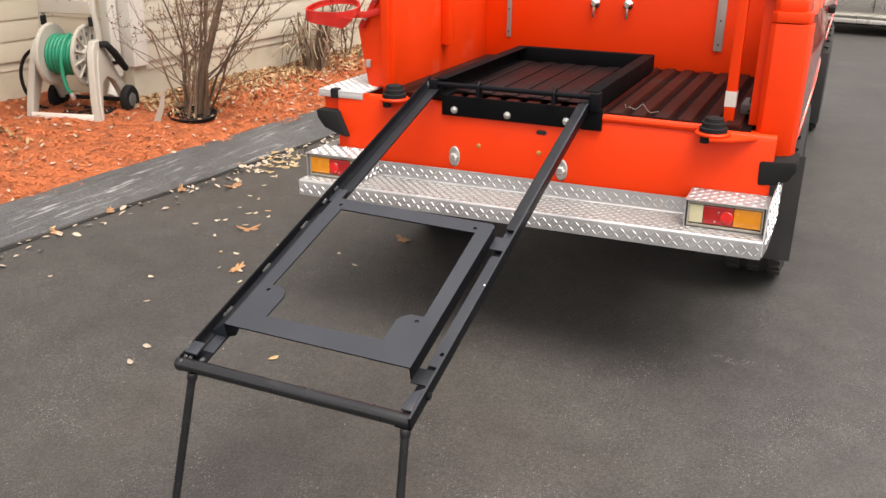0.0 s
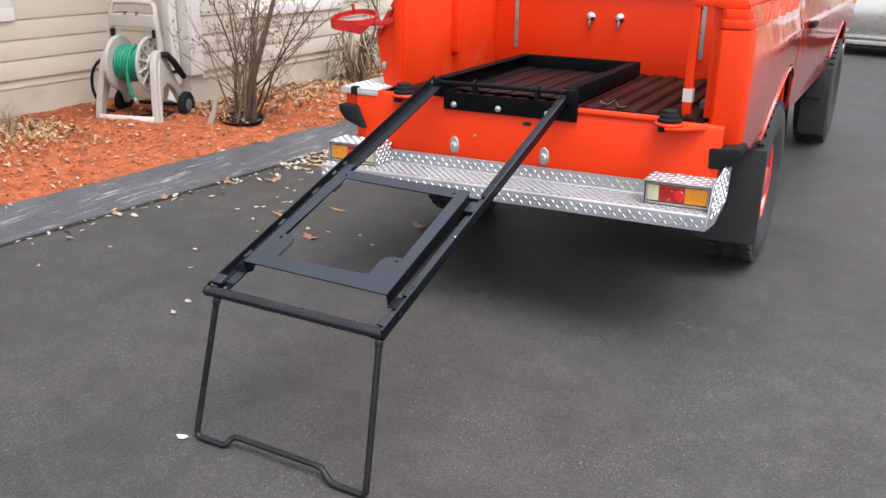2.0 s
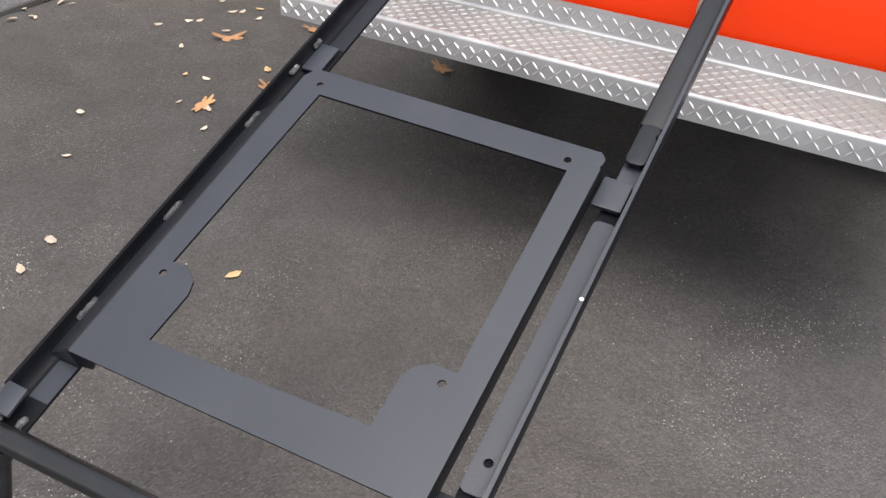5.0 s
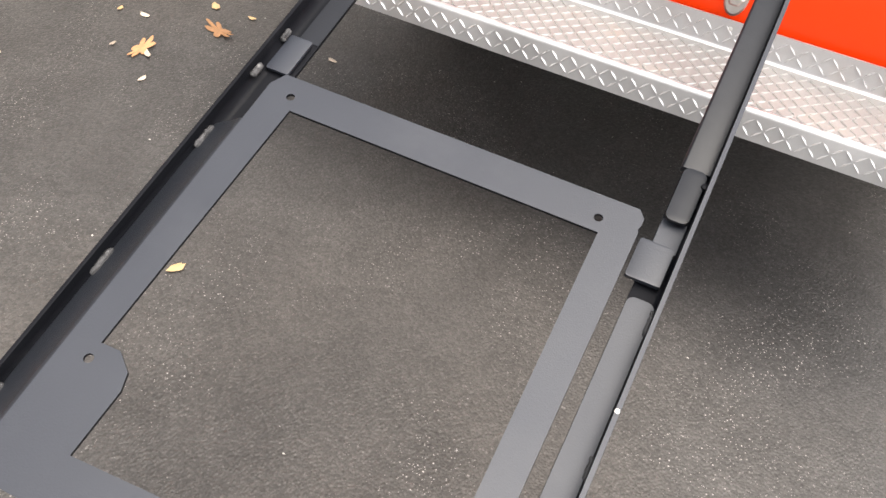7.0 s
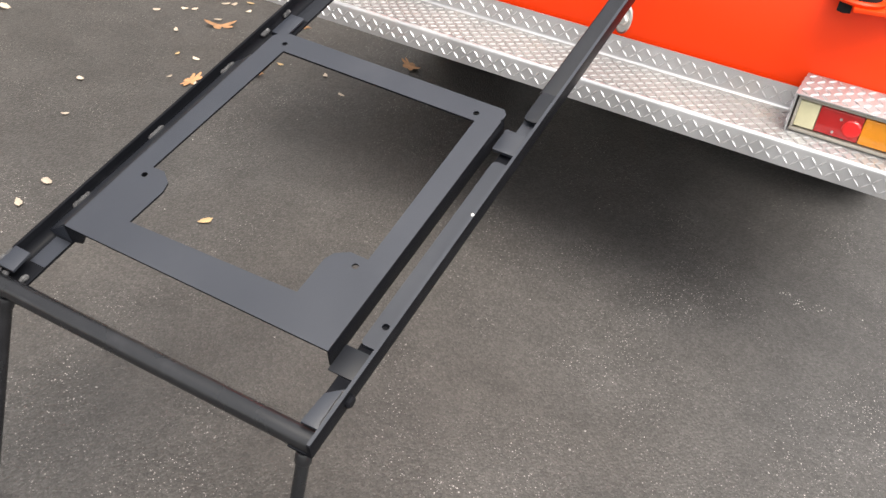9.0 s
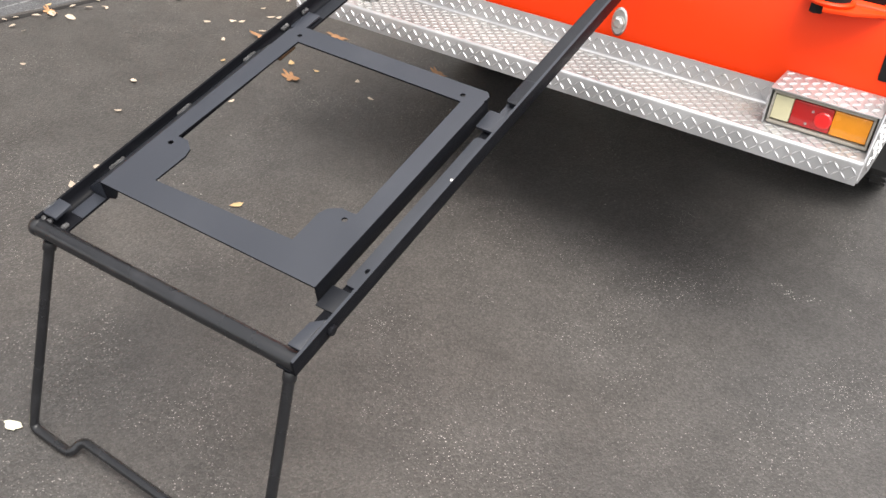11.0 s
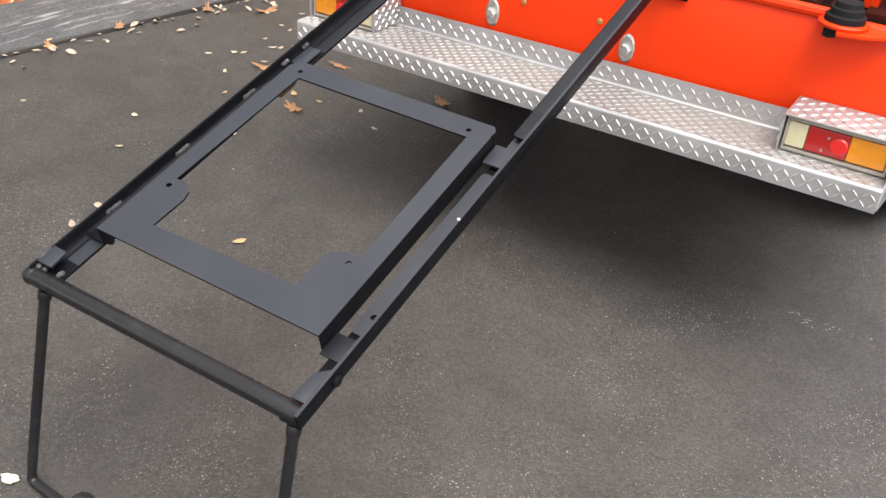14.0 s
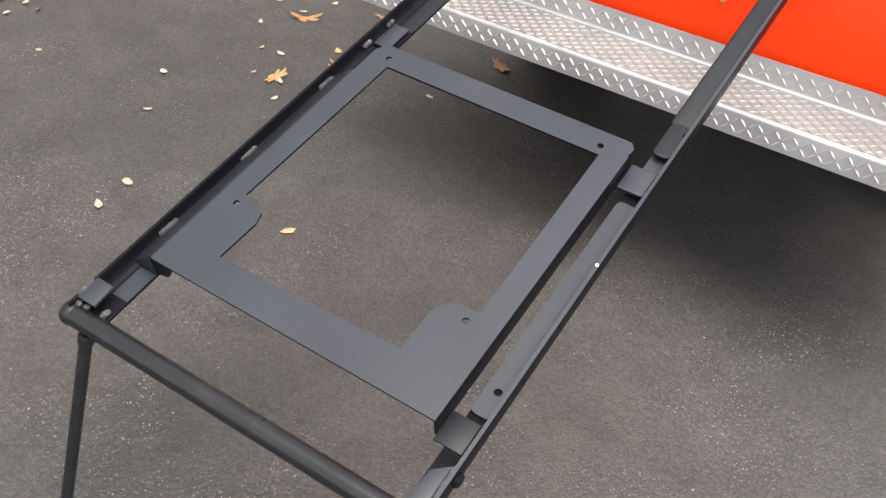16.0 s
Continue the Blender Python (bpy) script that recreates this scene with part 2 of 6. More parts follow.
WORN = material("worn_tread_step", (0.235, 0.235, 0.232), 0.50, 0.15, 0.14, 9.0, 160, 0.2, 0.12, second=(0.25, 0.21, 0.17), second_scale=9.0, second_amount=0.6)
ALU = material("brushed_aluminium", (0.38, 0.395, 0.42), 0.5, 0.7, 0.08, 4.0, 220, 0.08)
STEEL = material("zinc_plated_steel", (0.62, 0.62, 0.60), 0.35, 0.9, 0.15, 40.0, 300, 0.15)
CHROME = material("chrome", (0.8, 0.8, 0.8), 0.16, 1.0, 0.04, 8.0, 300, 0.02, 0.06)
BRASS = material("brass", (0.62, 0.42, 0.14), 0.4, 0.8, 0.1, 40, 300, 0.1)
RUBBER = material("black_rubber", (0.016, 0.016, 0.017), 0.75, 0, 0.2, 12.0, 200, 0.25, spec=0.1)
WIRE = material("dull_wire", (0.22, 0.19, 0.16), 0.6, 0.3, 0.3, 40.0, 200, 0.2)
STRIP = material("dull_edge_strip", (0.36, 0.32, 0.30), 0.5, 0.5, 0.12, 12.0, 200, 0.1)
WORN_LUG = material("worn_tread_lug", (0.45, 0.45, 0.445), 0.36, 0.45, 0.10, 20.0, 200, 0.08)
LUG = material("polished_tread_lug", (0.68, 0.68, 0.69), 0.34, 0.75, 0.06, 20.0, 200, 0.05)
FLAP = material("dusty_rubber", (0.036, 0.036, 0.037), 0.7, 0, 0.25, 5.0, 200, 0.2, second=(0.060, 0.058, 0.056), second_scale=4.0, second_amount=0.5, spec=0.25)
TYRE = material("tyre_rubber", (0.028, 0.027, 0.027), 0.85, 0, 0.25, 9.0, 160, 0.4, second=(0.06, 0.058, 0.055), second_amount=0.5)
UNDER = material("dark_underbody", (0.014, 0.013, 0.013), 0.8, 0.0, 0.3, 9.0, 90, 0.3)
BED = material("worn_bed_liner", (0.036, 0.0065, 0.004), 0.7, 0, 0.3, 4.0, 110, 0.25, spec=0.08, second=(0.03, 0.020, 0.018), second_scale=3.0, second_amount=0.8)
# Bed colour darkened to stand in for shade between the ribs.
BED_SHADED = material("shaded_bed_groove", (0.009, 0.003, 0.003), 0.85, 0, 0.3, 4.0, 110, 0.2, spec=0.06)
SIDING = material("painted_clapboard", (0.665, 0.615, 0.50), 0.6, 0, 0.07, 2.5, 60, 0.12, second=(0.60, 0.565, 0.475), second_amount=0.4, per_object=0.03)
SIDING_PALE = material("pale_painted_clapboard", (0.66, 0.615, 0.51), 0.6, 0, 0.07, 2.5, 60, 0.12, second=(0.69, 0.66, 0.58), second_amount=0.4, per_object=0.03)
CONCRETE = material("concrete_foundation", (0.56, 0.505, 0.40), 0.85, 0, 0.14, 5.0, 70, 0.35, second=(0.38, 0.345, 0.29), second_amount=0.6)
WHITE = material("white_trim_paint", (0.76, 0.735, 0.68), 0.5, 0, 0.04, 5.0, 90, 0.08, second=(0.62, 0.60, 0.55), second_scale=9.0, second_amount=0.3)
PLASTIC = material("beige_plastic", (0.43, 0.405, 0.355), 0.5, 0, 0.06, 6.0, 120, 0.06, second=(0.48, 0.45, 0.40), second_amount=0.4)
HOSE = material("green_hose", (0.008, 0.23, 0.13), 0.42, 0, 0.14, 20.0, 160, 0.08)
MULCH = material("red_mulch", (0.47, 0.125, 0.042), 0.9, 0, 0.4, 9.0, 90, 1.0, second=(0.18, 0.045, 0.02), second_scale=16.0, second_amount=0.8, depth=0.02)
CHIP = material("mulch_chip", (0.49, 0.135, 0.047), 0.9, 0, 0.25, 30.0, 160, 0.6, per_island=0.22)
LITTER = material("dead_leaf_litter", (0.42, 0.28, 0.15), 0.85, 0, 0.3, 20.0, 120, 0.4, per_island=0.45)
PALE_LEAF = material("pale_fallen_leaf", (0.47, 0.39, 0.31), 0.75, 0, 0.25, 60.0, 300, 0.3, per_object=0.25)
OAK_LEAF = material("brown_oak_leaf", (0.38, 0.20, 0.095), 0.75, 0, 0.25, 60.0, 300, 0.3, per_object=0.25)
DRIFT_LEAF = material("tan_drift_leaf", (0.42, 0.31, 0.17), 0.75, 0, 0.25, 60.0, 300, 0.3, per_object=0.3)
YELLOW_LEAF = material("yellow_fallen_leaf", (0.56, 0.38, 0.19), 0.7, 0, 0.2, 60.0, 300, 0.3, per_object=0.2)
GRIT = material("pale_grit", (0.33, 0.32, 0.30), 0.8, 0, 0.2, 60.0, 300, 0.3, per_island=0.4)
WHITE_LEAF = material("bleached_leaf", (0.52, 0.52, 0.40), 0.75, 0, 0.15, 60.0, 300, 0.3, per_object=0.1)
DRY_BIT = material("withered_leaf", (0.24, 0.15, 0.08), 0.85, 0, 0.3, 40.0, 200, 0.3, per_island=0.5)
RED_RING = material("red_strap_paint", (0.47, 0.020, 0.014), 0.42, 0, 0.15, 9.0, 300, 0.05, second=(0.56, 0.09, 0.07), second_scale=18.0, second_amount=0.3, spec=0.25)
RED_SCUFFED = material("scuffed_red_paint", (0.70, 0.040, 0.005), 0.45, 0, 0.10, 4.0, 300, 0.04, 0.08, second=(0.70, 0.17, 0.10), second_scale=7.0, second_amount=0.40, spec=0.22)
BED_TRAY = material("dark_tray_floor", (0.0075, 0.0028, 0.0026), 0.5, 0, 0.3, 4.0, 110, 0.2, spec=0.2)
BARK = material("shrub_bark", (0.14, 0.090, 0.060), 0.85, 0, 0.3, 14.0, 120, 0.6, per_object=0.4)
BARK_PALE = material("dry_stem", (0.34, 0.27, 0.19), 0.85, 0, 0.3, 14.0, 120, 0.5, per_object=0.2)
TRUNK = material("tree_bark", (0.10, 0.08, 0.065), 0.9, 0, 0.35, 9.0, 60, 0.9, depth=0.02)
LAWN = material("autumn_lawn", (0.12, 0.11, 0.05), 0.95, 0, 0.35, 0.8, 30, 0.8, second=(0.24, 0.15, 0.07), second_amount=0.6, depth=0.02)
SILVER = material("silver_car_paint", (0.60, 0.58, 0.54), 0.28, 0.55, 0.03, 2.0, 400, 0.01, coat=0.8)
AMBER = material("amber_lens", (0.75, 0.27, 0.015), 0.22, 0, 0.08, 30, 250, 0.08, coat=0.5)
RED_LENS = material("red_lens", (0.42, 0.012, 0.012), 0.2, 0, 0.08, 30, 250, 0.08, coat=0.5)
RED_ROUND = material("red_reflector", (0.70, 0.02, 0.02), 0.2, 0, 0.08, 30, 250, 0.08, coat=0.5)
CLEAR_LENS = material("clear_lens", (0.60, 0.56, 0.36), 0.22, 0, 0.08, 30, 250, 0.08, coat=0.5)
TAPE = material("reflective_tape", (0.62, 0.60, 0.56), 0.5, 0.2, 0.1, 30, 200, 0.1)
TIN = material("tin_can", (0.66, 0.66, 0.64), 0.35, 0.75, 0.12, 14, 160, 0.1, second=(0.5, 0.42, 0.36), second_amount=0.4)
LAMP_FRAME = material("grey_lamp_frame", (0.38, 0.35, 0.30), 0.5, 0.3, 0.15, 20, 200, 0.1)
DECK = material("pale_tread_deck", (0.66, 0.66, 0.66), 0.42, 0.6, 0.08, 9, 200, 0.15, second=(0.6, 0.58, 0.55), second_amount=0.4)
SLATE = material("grey_interior", (0.10, 0.10, 0.10), 0.8, 0, 0.2, 4.0, 60, 0.1)


def glass_material(name, tint, rough=0.03):
    mat = bpy.data.materials.new(name)
    mat.use_nodes = True
    p = mat.node_tree.nodes["Principled BSDF"]
    p.inputs["Base Color"].default_value = (*tint, 1)
    p.inputs["Roughness"].default_value = rough
    p.inputs["Transmission Weight"].default_value = 1.0
    p.inputs["IOR"].default_value = 1.45
    return mat


GLASS = glass_material("window_glass", (0.86, 0.88, 0.88))
TINTED = glass_material("tinted_glass", (0.20, 0.22, 0.21))
MIRROR = material("mirror_glass", (0.75, 0.78, 0.8), 0.04, 1.0, 0.01, 3.0, 100, 0.0, 0.01)

# ---- ground, driveway edge and mulch bed ----
def edge_x(y):
    """Where the driveway meets its rolled asphalt edge."""
    return -2.295 + 0.055 * y


ground = part("ground", sheet(B(), [-400, -40, -9, 14, 40, 400], [-400, -30, -14, 16, 40, 400], lambda x, y: -0.03), LAWN)
tagged(ground, "brown autumn lawn spreading to the horizon", "ground", kind="structure")
drive = part("road", sheet(B(), [-2.5 + 0.5 * i for i in range(32)], [-12 + 0.5 * j for j in range(62)], lambda x, y: 0.004 * noise.noise(Vector((x * 0.6, y * 0.6, 0))) * (1 if x > -2 else 0)), ASPHALT)
tagged(drive, "dark sealed asphalt driveway with pale specks", "driveway", kind="structure")


def berm_shape():
    bm = B()
    steps = 14
    rows = []
    for j in range(125):
        y = -8 + 0.15 * j
        row = []
        for i in range(steps + 1):
            f = i / steps
            x = edge_x(y) + 0.06 - 0.40 * f
            up = 0.075 * math.sin(min(1.0, f * 1.25) * math.pi * 0.5) ** 1.4 if f < 0.8 else 0.075
            wob = 0.010 * noise.noise(Vector((x * 5, y * 2.2, 3.0))) + 0.006 * noise.noise(Vector((x * 14, y * 9, 7.0)))
            row.append(bm.verts.new((x + 0.02 * noise.noise(Vector((0, y * 1.4, 5))), y, -0.008 + up + wob * min(1, f * 4))))
        rows.append(row)
    for a, b in zip(rows, rows[1:]):
        for k in range(steps):
            bm.faces.new((a[k], a[k + 1], b[k + 1], b[k]))
    return bm


berm = part("kerb", berm_shape(), BERM, smooth=60)
tagged(berm, "rolled grey asphalt kerb with white scuffs along the driveway", "kerb", kind="structure")


def mulch_z(x, y):
    f = min(1.0, max(0.0, (edge_x(y) - 0.30 - x) / 0.9))
    return 0.055 + 0.10 * f + 0.018 * noise.noise(Vector((x * 2.2, y * 2.2, 0))) + 0.012 * noise.noise(Vector((x * 9, y * 9, 2)))


def mulch_shape():
    bm = B()
    rows = []
    for j in range(220):
        y = -8 + 0.08 * j
        right = edge_x(y) - 0.285 + 0.02 * noise.noise(Vector((4, y * 2.1, 1)))
        rows.append([bm.verts.new((x, y, mulch_z(x, y))) for x in [-4.6 + (right + 4.6) * i / 46 for i in range(47)]])
    for a, b in zip(rows, rows[1:]):
        for k in range(46):
            bm.faces.new((a[k], a[k + 1], b[k + 1], b[k]))
    return bm


mulch = part("mulch_bed", mulch_shape(), MULCH, smooth=80)
tagged(mulch, "orange-red shredded bark mulch bed beside the house", "mulch bed", kind="structure")


def scatter(count, spot, size, rng, slim=0.3, lift=0.004, curl=0.3):
    """Many small curled flakes in one mesh."""
    verts, faces = [], []
    for _ in range(count):
        x, y, z = spot(rng)
        l = size * rng.uniform(0.5, 1.4)
        w = l * slim * rng.uniform(0.6, 1.4)
        m = Matrix.Translation((x, y, z + lift)) @ Euler((rng.uniform(-curl, curl), rng.uniform(-curl, curl), rng.uniform(0, 6.28))).to_matrix().to_4x4()
        n = len(verts)
        for px, py, pz in ((-l, 0, 0), (-l * 0.3, -w, l * 0.12), (l * 0.4, -w * 0.9, l * 0.1), (l, 0, 0.0), (l * 0.35, w, l * 0.14), (-l * 0.4, w * 0.9, l * 0.1)):
            verts.append(tuple(m @ Vector((px, py, pz))))
        faces += [(n, n + 1, n + 5), (n + 1, n + 2, n + 4, n + 5), (n + 2, n + 3, n + 4)]
    me = bpy.data.meshes.new("flakes")
    me.from_pydata(verts, [], faces)
    return me


def stuff(name, me, mat, label, category):
    me.materials.append(mat)
    return tagged(new(name, me), label, category, kind="stuff")


rng = random.Random(3)


def on_mulch(r):
    y = r.uniform(-2.2, 6.5)
    x = r.uniform(-4.24 if y < 1.75 else -3.5, edge_x(y) - 0.27)
    return x, y, mulch_z(x, y)


def near_wall(r):
    y = r.uniform(1.6, 6.5) if r.random() < 0.75 else r.uniform(-0.6, 0.7)
    if y > 1.5:
        x = -3.5 + abs(r.gauss(0, 0.28))
    else:
        x = -3.75 + r.gauss(0, 0.25)
    x = min(x, edge_x(y) - 0.27)
    return x, y, mulch_z(x, y)


stuff("mulch_chips", scatter(22000, on_mulch, 0.015, rng, 0.28, 0.005, 0.5), CHIP, "orange-red shredded wood chips of the mulch", "wood chips")
stuff("leaf_litter", scatter(1000, on_mulch, 0.018, rng, 0.42, 0.014, 0.5), PALE_LEAF, "small pale fallen leaves strewn over the mulch", "leaves")
stuff("leaf_drift", scatter(7500, near_wall, 0.020, rng, 0.34, 0.02, 1.2), LITTER, "drift of brown dead leaves against the house", "leaves")


def in_gutter(r):
    y = r.uniform(0.2, 2.6) if r.random() < 0.8 else r.uniform(-0.8, 0.4)
    return edge_x(y) + 0.06 + abs(r.gauss(0, 0.09)), y, 0.004


stuff("gutter_leaves", scatter(150, in_gutter, 0.017, rng, 0.5, 0.006, 0.5), PALE_LEAF, "small dry leaves gathered where the driveway meets the kerb", "leaves")

joint = B()
tube(joint, [(edge_x(-8 + 0.12 * k) + 0.055 + 0.018 * noise.noise(Vector((0, (-8 + 0.12 * k) * 1.3, 5))) + 0.012 * noise.noise(Vector((3, (-8 + 0.12 * k) * 4, 9))), -8 + 0.12 * k, 0.001) for k in range(150)], [0.022 + 0.012 * noise.noise(Vector((k * 0.31, 2, 0))) for k in range(150)], 6, 0.004)
part("tar_joint", joint, TAR, berm, "dark tar seam at the foot of the kerb", smooth=60)

def on_scuff(r):
    if r.random() < 0.14:
        f = r.random()
        return 0.79 + 0.14 * f + r.gauss(0, 0.012), 0.12 + 0.02 * math.sin(9 * f) + r.gauss(0, 0.008), 0.001
    if r.random() < 0.55:
        k = r.randrange(26)
        return 0.9 * math.sin(7.3 * k + 1) + r.gauss(0, 0.05) - 0.2, -0.7 + 1.2 * math.sin(4.1 * k) + r.gauss(0, 0.03), 0.001
    return r.uniform(-2.1, 1.8), r.uniform(-2.0, 0.6), 0.001


stuff("pale_grit", scatter(230, on_scuff, 0.0024, rng, 0.6, 0.001, 0.2), GRIT, "tiny pale flecks of grit on the asphalt", "grit")

# ---- house ----
house = thing("house", "beige clapboard house on a concrete foundation", "house", pose(-4.3, 1.75, 0.0))
HOUSE_INV = Matrix.Translation((4.3, -1.75, 0.0))
SIDE_LEFT = HOUSE_INV @ Matrix(((0, 1, 0, -4.24), (1, 0, 0, 0), (0, 0, 1, 0), (0, 0, 0, 1)))
SIDE_STEP = HOUSE_INV @ Matrix(((1, 0, 0, 0), (0, -1, 0, 1.75), (0, 0, 1, 0), (0, 0, 0, 1)))
SIDE_RIGHT = HOUSE_INV @ Matrix(((0, 1, 0, -3.5), (1, 0, 0, 0), (0, 0, 1, 0), (0, 0, 0, 1)))
Z0, ZTOP, ROW = 0.42, 3.20, 0.139


def spans(a, b, z0, z1, holes):
    """The stretches of a row left over by the window openings."""
    out, at = [], a
    for h0, h1, hz0, hz1 in sorted(holes):
        if z0 < hz1 and z1 > hz0:
            if h0 > at:
                out.append((at, h0))
            at = max(at, h1)
    if at < b:
        out.append((at, b))
    return out


def clad_wall(m, a, b, holes, mat):
    """A sheathed wall in (along, out, up) with lapped boards as its pieces."""
    bm = B()
    cuts = sorted({0.36, ZTOP, *(z for h in holes for z in h[2:])})
    for z0, z1 in zip(cuts, cuts[1:]):
        for s0, s1 in spans(a, b, z0, z1, holes):
            box(bm, s0, s1, -0.14, -0.002, z0, z1, m)
    wall = part("wall", bm, mat, house)
    shared = {}
    z = Z0
    while z < ZTOP - ROW:
        for s0, s1 in spans(a, b, z, z + ROW, holes):
            key = (round(s0, 3), round(s1, 3))
            if key not in shared:
                bb = prism(B(), [(0.016, 0.0), (0.018, 0.006), (0.005, ROW + 0.012), (0.0, ROW + 0.012), (0.0, 0.0)], "x", s0 + 0.001, s1 - 0.001, m)
                ob = part("clapboard", bb, mat, wall)
                shared[key] = ob.data
            else:
                ob = new("clapboard", shared[key])
                ob.parent = wall
            ob.location = (0, 0, z)
        z += ROW
    return wall


def window(m, s0, s1, z0, z1, sashes):
    """A cased window: casing, sill, sashes with bars, panes and a dark room behind."""
    bm = B()
    c = 0.10
    for q in ((s0 - c, s0, z0 - 0.02, z1 + c), (s1, s1 + c, z0 - 0.02, z1 + c), (s0, s1, z1, z1 + c)):
        box(bm, q[0], q[1], -0.12, 0.028, q[2], q[3], m)
    win = part("window", bm, WHITE, house, "white cased window with divided panes", bevel=0.003)
    part("window_sill", box(B(), s0 - c - 0.004, s1 + c + 0.004, -0.12, 0.036, z0 - 0.11, z0 - 0.02, m), WHITE, win, bevel=0.006)
    w = (s1 - s0) / sashes
    for k in range(sashes):
        a, b = s0 + k * w, s0 + (k + 1) * w
        f = B()
        for q in ((a, a + 0.055, z0 - 0.02, z1), (b - 0.055, b, z0 - 0.02, z1), (a + 0.055, b - 0.055, z0 - 0.02, z0 + 0.05), (a + 0.055, b - 0.055, z1 - 0.05, z1)):
            box(f, q[0], q[1], -0.07, -0.02, q[2], q[3], m)
        part("sash", f, WHITE, win, bevel=0.003)
        bars = B()
        mid = (a + b) / 2
        box(bars, mid - 0.009, mid + 0.009, -0.056, -0.034, z0 + 0.05, z1 - 0.05, m)
        for j in range(1, 4):
            zz = z0 + 0.05 + (z1 - z0 - 0.1) * j / 4
            box(bars, a + 0.055, b - 0.055, -0.055, -0.035, zz - 0.009, zz + 0.009, m)
        part("muntin", bars, WHITE, win)
        pane = part("pane", box(B(), a + 0.055, b - 0.055, -0.048, -0.044, z0 + 0.05, z1 - 0.05, m), GLASS, win)
        pane.visible_shadow = False
    room = B()
    box(room, s0 - 0.05, s1 + 0.05, -0.9, -0.88, z0 - 0.1, z1 + 0.05, m)
    box(room, s0 - 0.07, s0 - 0.05, -0.88, -0.15, z0 - 0.1, z1 + 0.05, m)
    box(room, s1 + 0.05, s1 + 0.07, -0.88, -0.15, z0 - 0.1, z1 + 0.05, m)
    box(room, s0 - 0.05, s1 + 0.05, -0.88, -0.15, z0 - 0.13, z0 - 0.11, m)
    box(room, s0 - 0.05, s1 + 0.05, -0.88, -0.15, z1 + 0.05, z1 + 0.07, m)
    part("reveal", room, SLATE, win, "dark room behind the panes")


LEFT_HOLE = (-0.45, 0.70, 0.94, 2.25)
RIGHT_HOLE = (2.40, 3.58, 0.90, 2.25)
FAR_HOLE = (4.95, 6.0, 0.94, 2.25)
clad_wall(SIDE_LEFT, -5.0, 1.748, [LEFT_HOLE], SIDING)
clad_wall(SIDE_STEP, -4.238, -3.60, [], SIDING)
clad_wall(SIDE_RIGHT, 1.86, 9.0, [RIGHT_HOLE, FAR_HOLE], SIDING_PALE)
window(SIDE_LEFT, *LEFT_HOLE, 2)
window(SIDE_RIGHT, *RIGHT_HOLE, 2)
window(SIDE_RIGHT, *FAR_HOLE, 2)
fm = B()
prism(fm, [(-5.0, -4.5), (-4.25, -4.5), (-4.25, 1.742), (-3.512, 1.742), (-3.512, 9.0), (-5.0, 9.0)], "z", -0.1, 0.42, HOUSE_INV @ Matrix.Identity(4))
part("foundation", fm, CONCRETE, house, "bare concrete foundation")
cm = B()
box(cm, -3.60, -3.478, 1.725, 1.7495, 0.40, ZTOP, HOUSE_INV)
box(cm, -3.50, -3.476, 1.7505, 1.86, 0.40, ZTOP, HOUSE_INV)
part("corner_board", cm, WHITE, house, "white corner boards", bevel=0.002)
part("roof", prism(B(), [(-5.2, 3.2), (-3.1, 3.2), (-3.1, 3.32), (-5.2, 3.9)], "y", -5.2, 9.2, HOUSE_INV), SLATE, house, "grey eave above the walls")
sp = B()
prism(sp, [(-3.65, 1.63), (-3.572, 1.63), (-3.572, 1.712), (-3.65, 1.712)], "z", 0.33, 3.15, HOUSE_INV)
down = part("downspout", sp, WHITE, house, "white metal downspout", bevel=0.012)
st = B()
box(st, -3.656, -3.566, 1.624, 1.72, 0.42, 0.445, HOUSE_INV)
part("strap", st, RUBBER, down, "black strap")
el = tube(B(), [HOUSE_INV @ Vector(p) for p in ((-3.611, 1.67, 0.36), (-3.608, 1.66, 0.30), (-3.60, 1.63, 0.24), (-3.59, 1.60, 0.20))], 0.045, 12, 0.033)
part("elbow", el, WHITE, down)

# ---- pickup truck ----
TRUCK = pose(0.012, 0, -0.006, 0, -0.6, 1.7)
TRAY_POSE = pose(0.020, 0, 0.0, 0, -0.8, 1.7)
truck = thing("pickup_truck", "bright red old pickup truck with open tailgate and tread-plate bumper", "pickup truck", TRUCK)
XC = 0.085


def flip(x):
    return 2 * XC - x


REAR, FRONT, HUB, ARCH = 1.11, 4.10, 0.41, 0.515
PROFILE = [(0.62, 0.885), (0.70, 0.903), (0.85, 0.924), (1.00, 0.932), (1.07, 0.936), (1.095, 0.926), (1.13, 0.914), (1.22, 0.910), (1.27, 0.906), (1.295, 0.886)]


def side_x(z):
    for (z0, x0), (z1, x1) in zip(PROFILE, PROFILE[1:]):
        if z <= z1:
            return x0 + (x1 - x0) * max(0.0, (z - z0)) / (z1 - z0)
    return PROFILE[-1][1]


def lower(y, sill):
    z = sill
    for c in (REAR + 0.08, FRONT):
        d = abs(y - c)
        if d < ARCH:
            z = max(z, HUB + math.sqrt(ARCH * ARCH - d * d))
    return z


def swell(y):
    """The bed side stands a little proud over the wheel."""
    return 0.018 * max(0.0, math.sin(math.pi * (y - 0.12) / 1.38)) ** 0.6 if 0.12 < y < 1.50 else 0.0


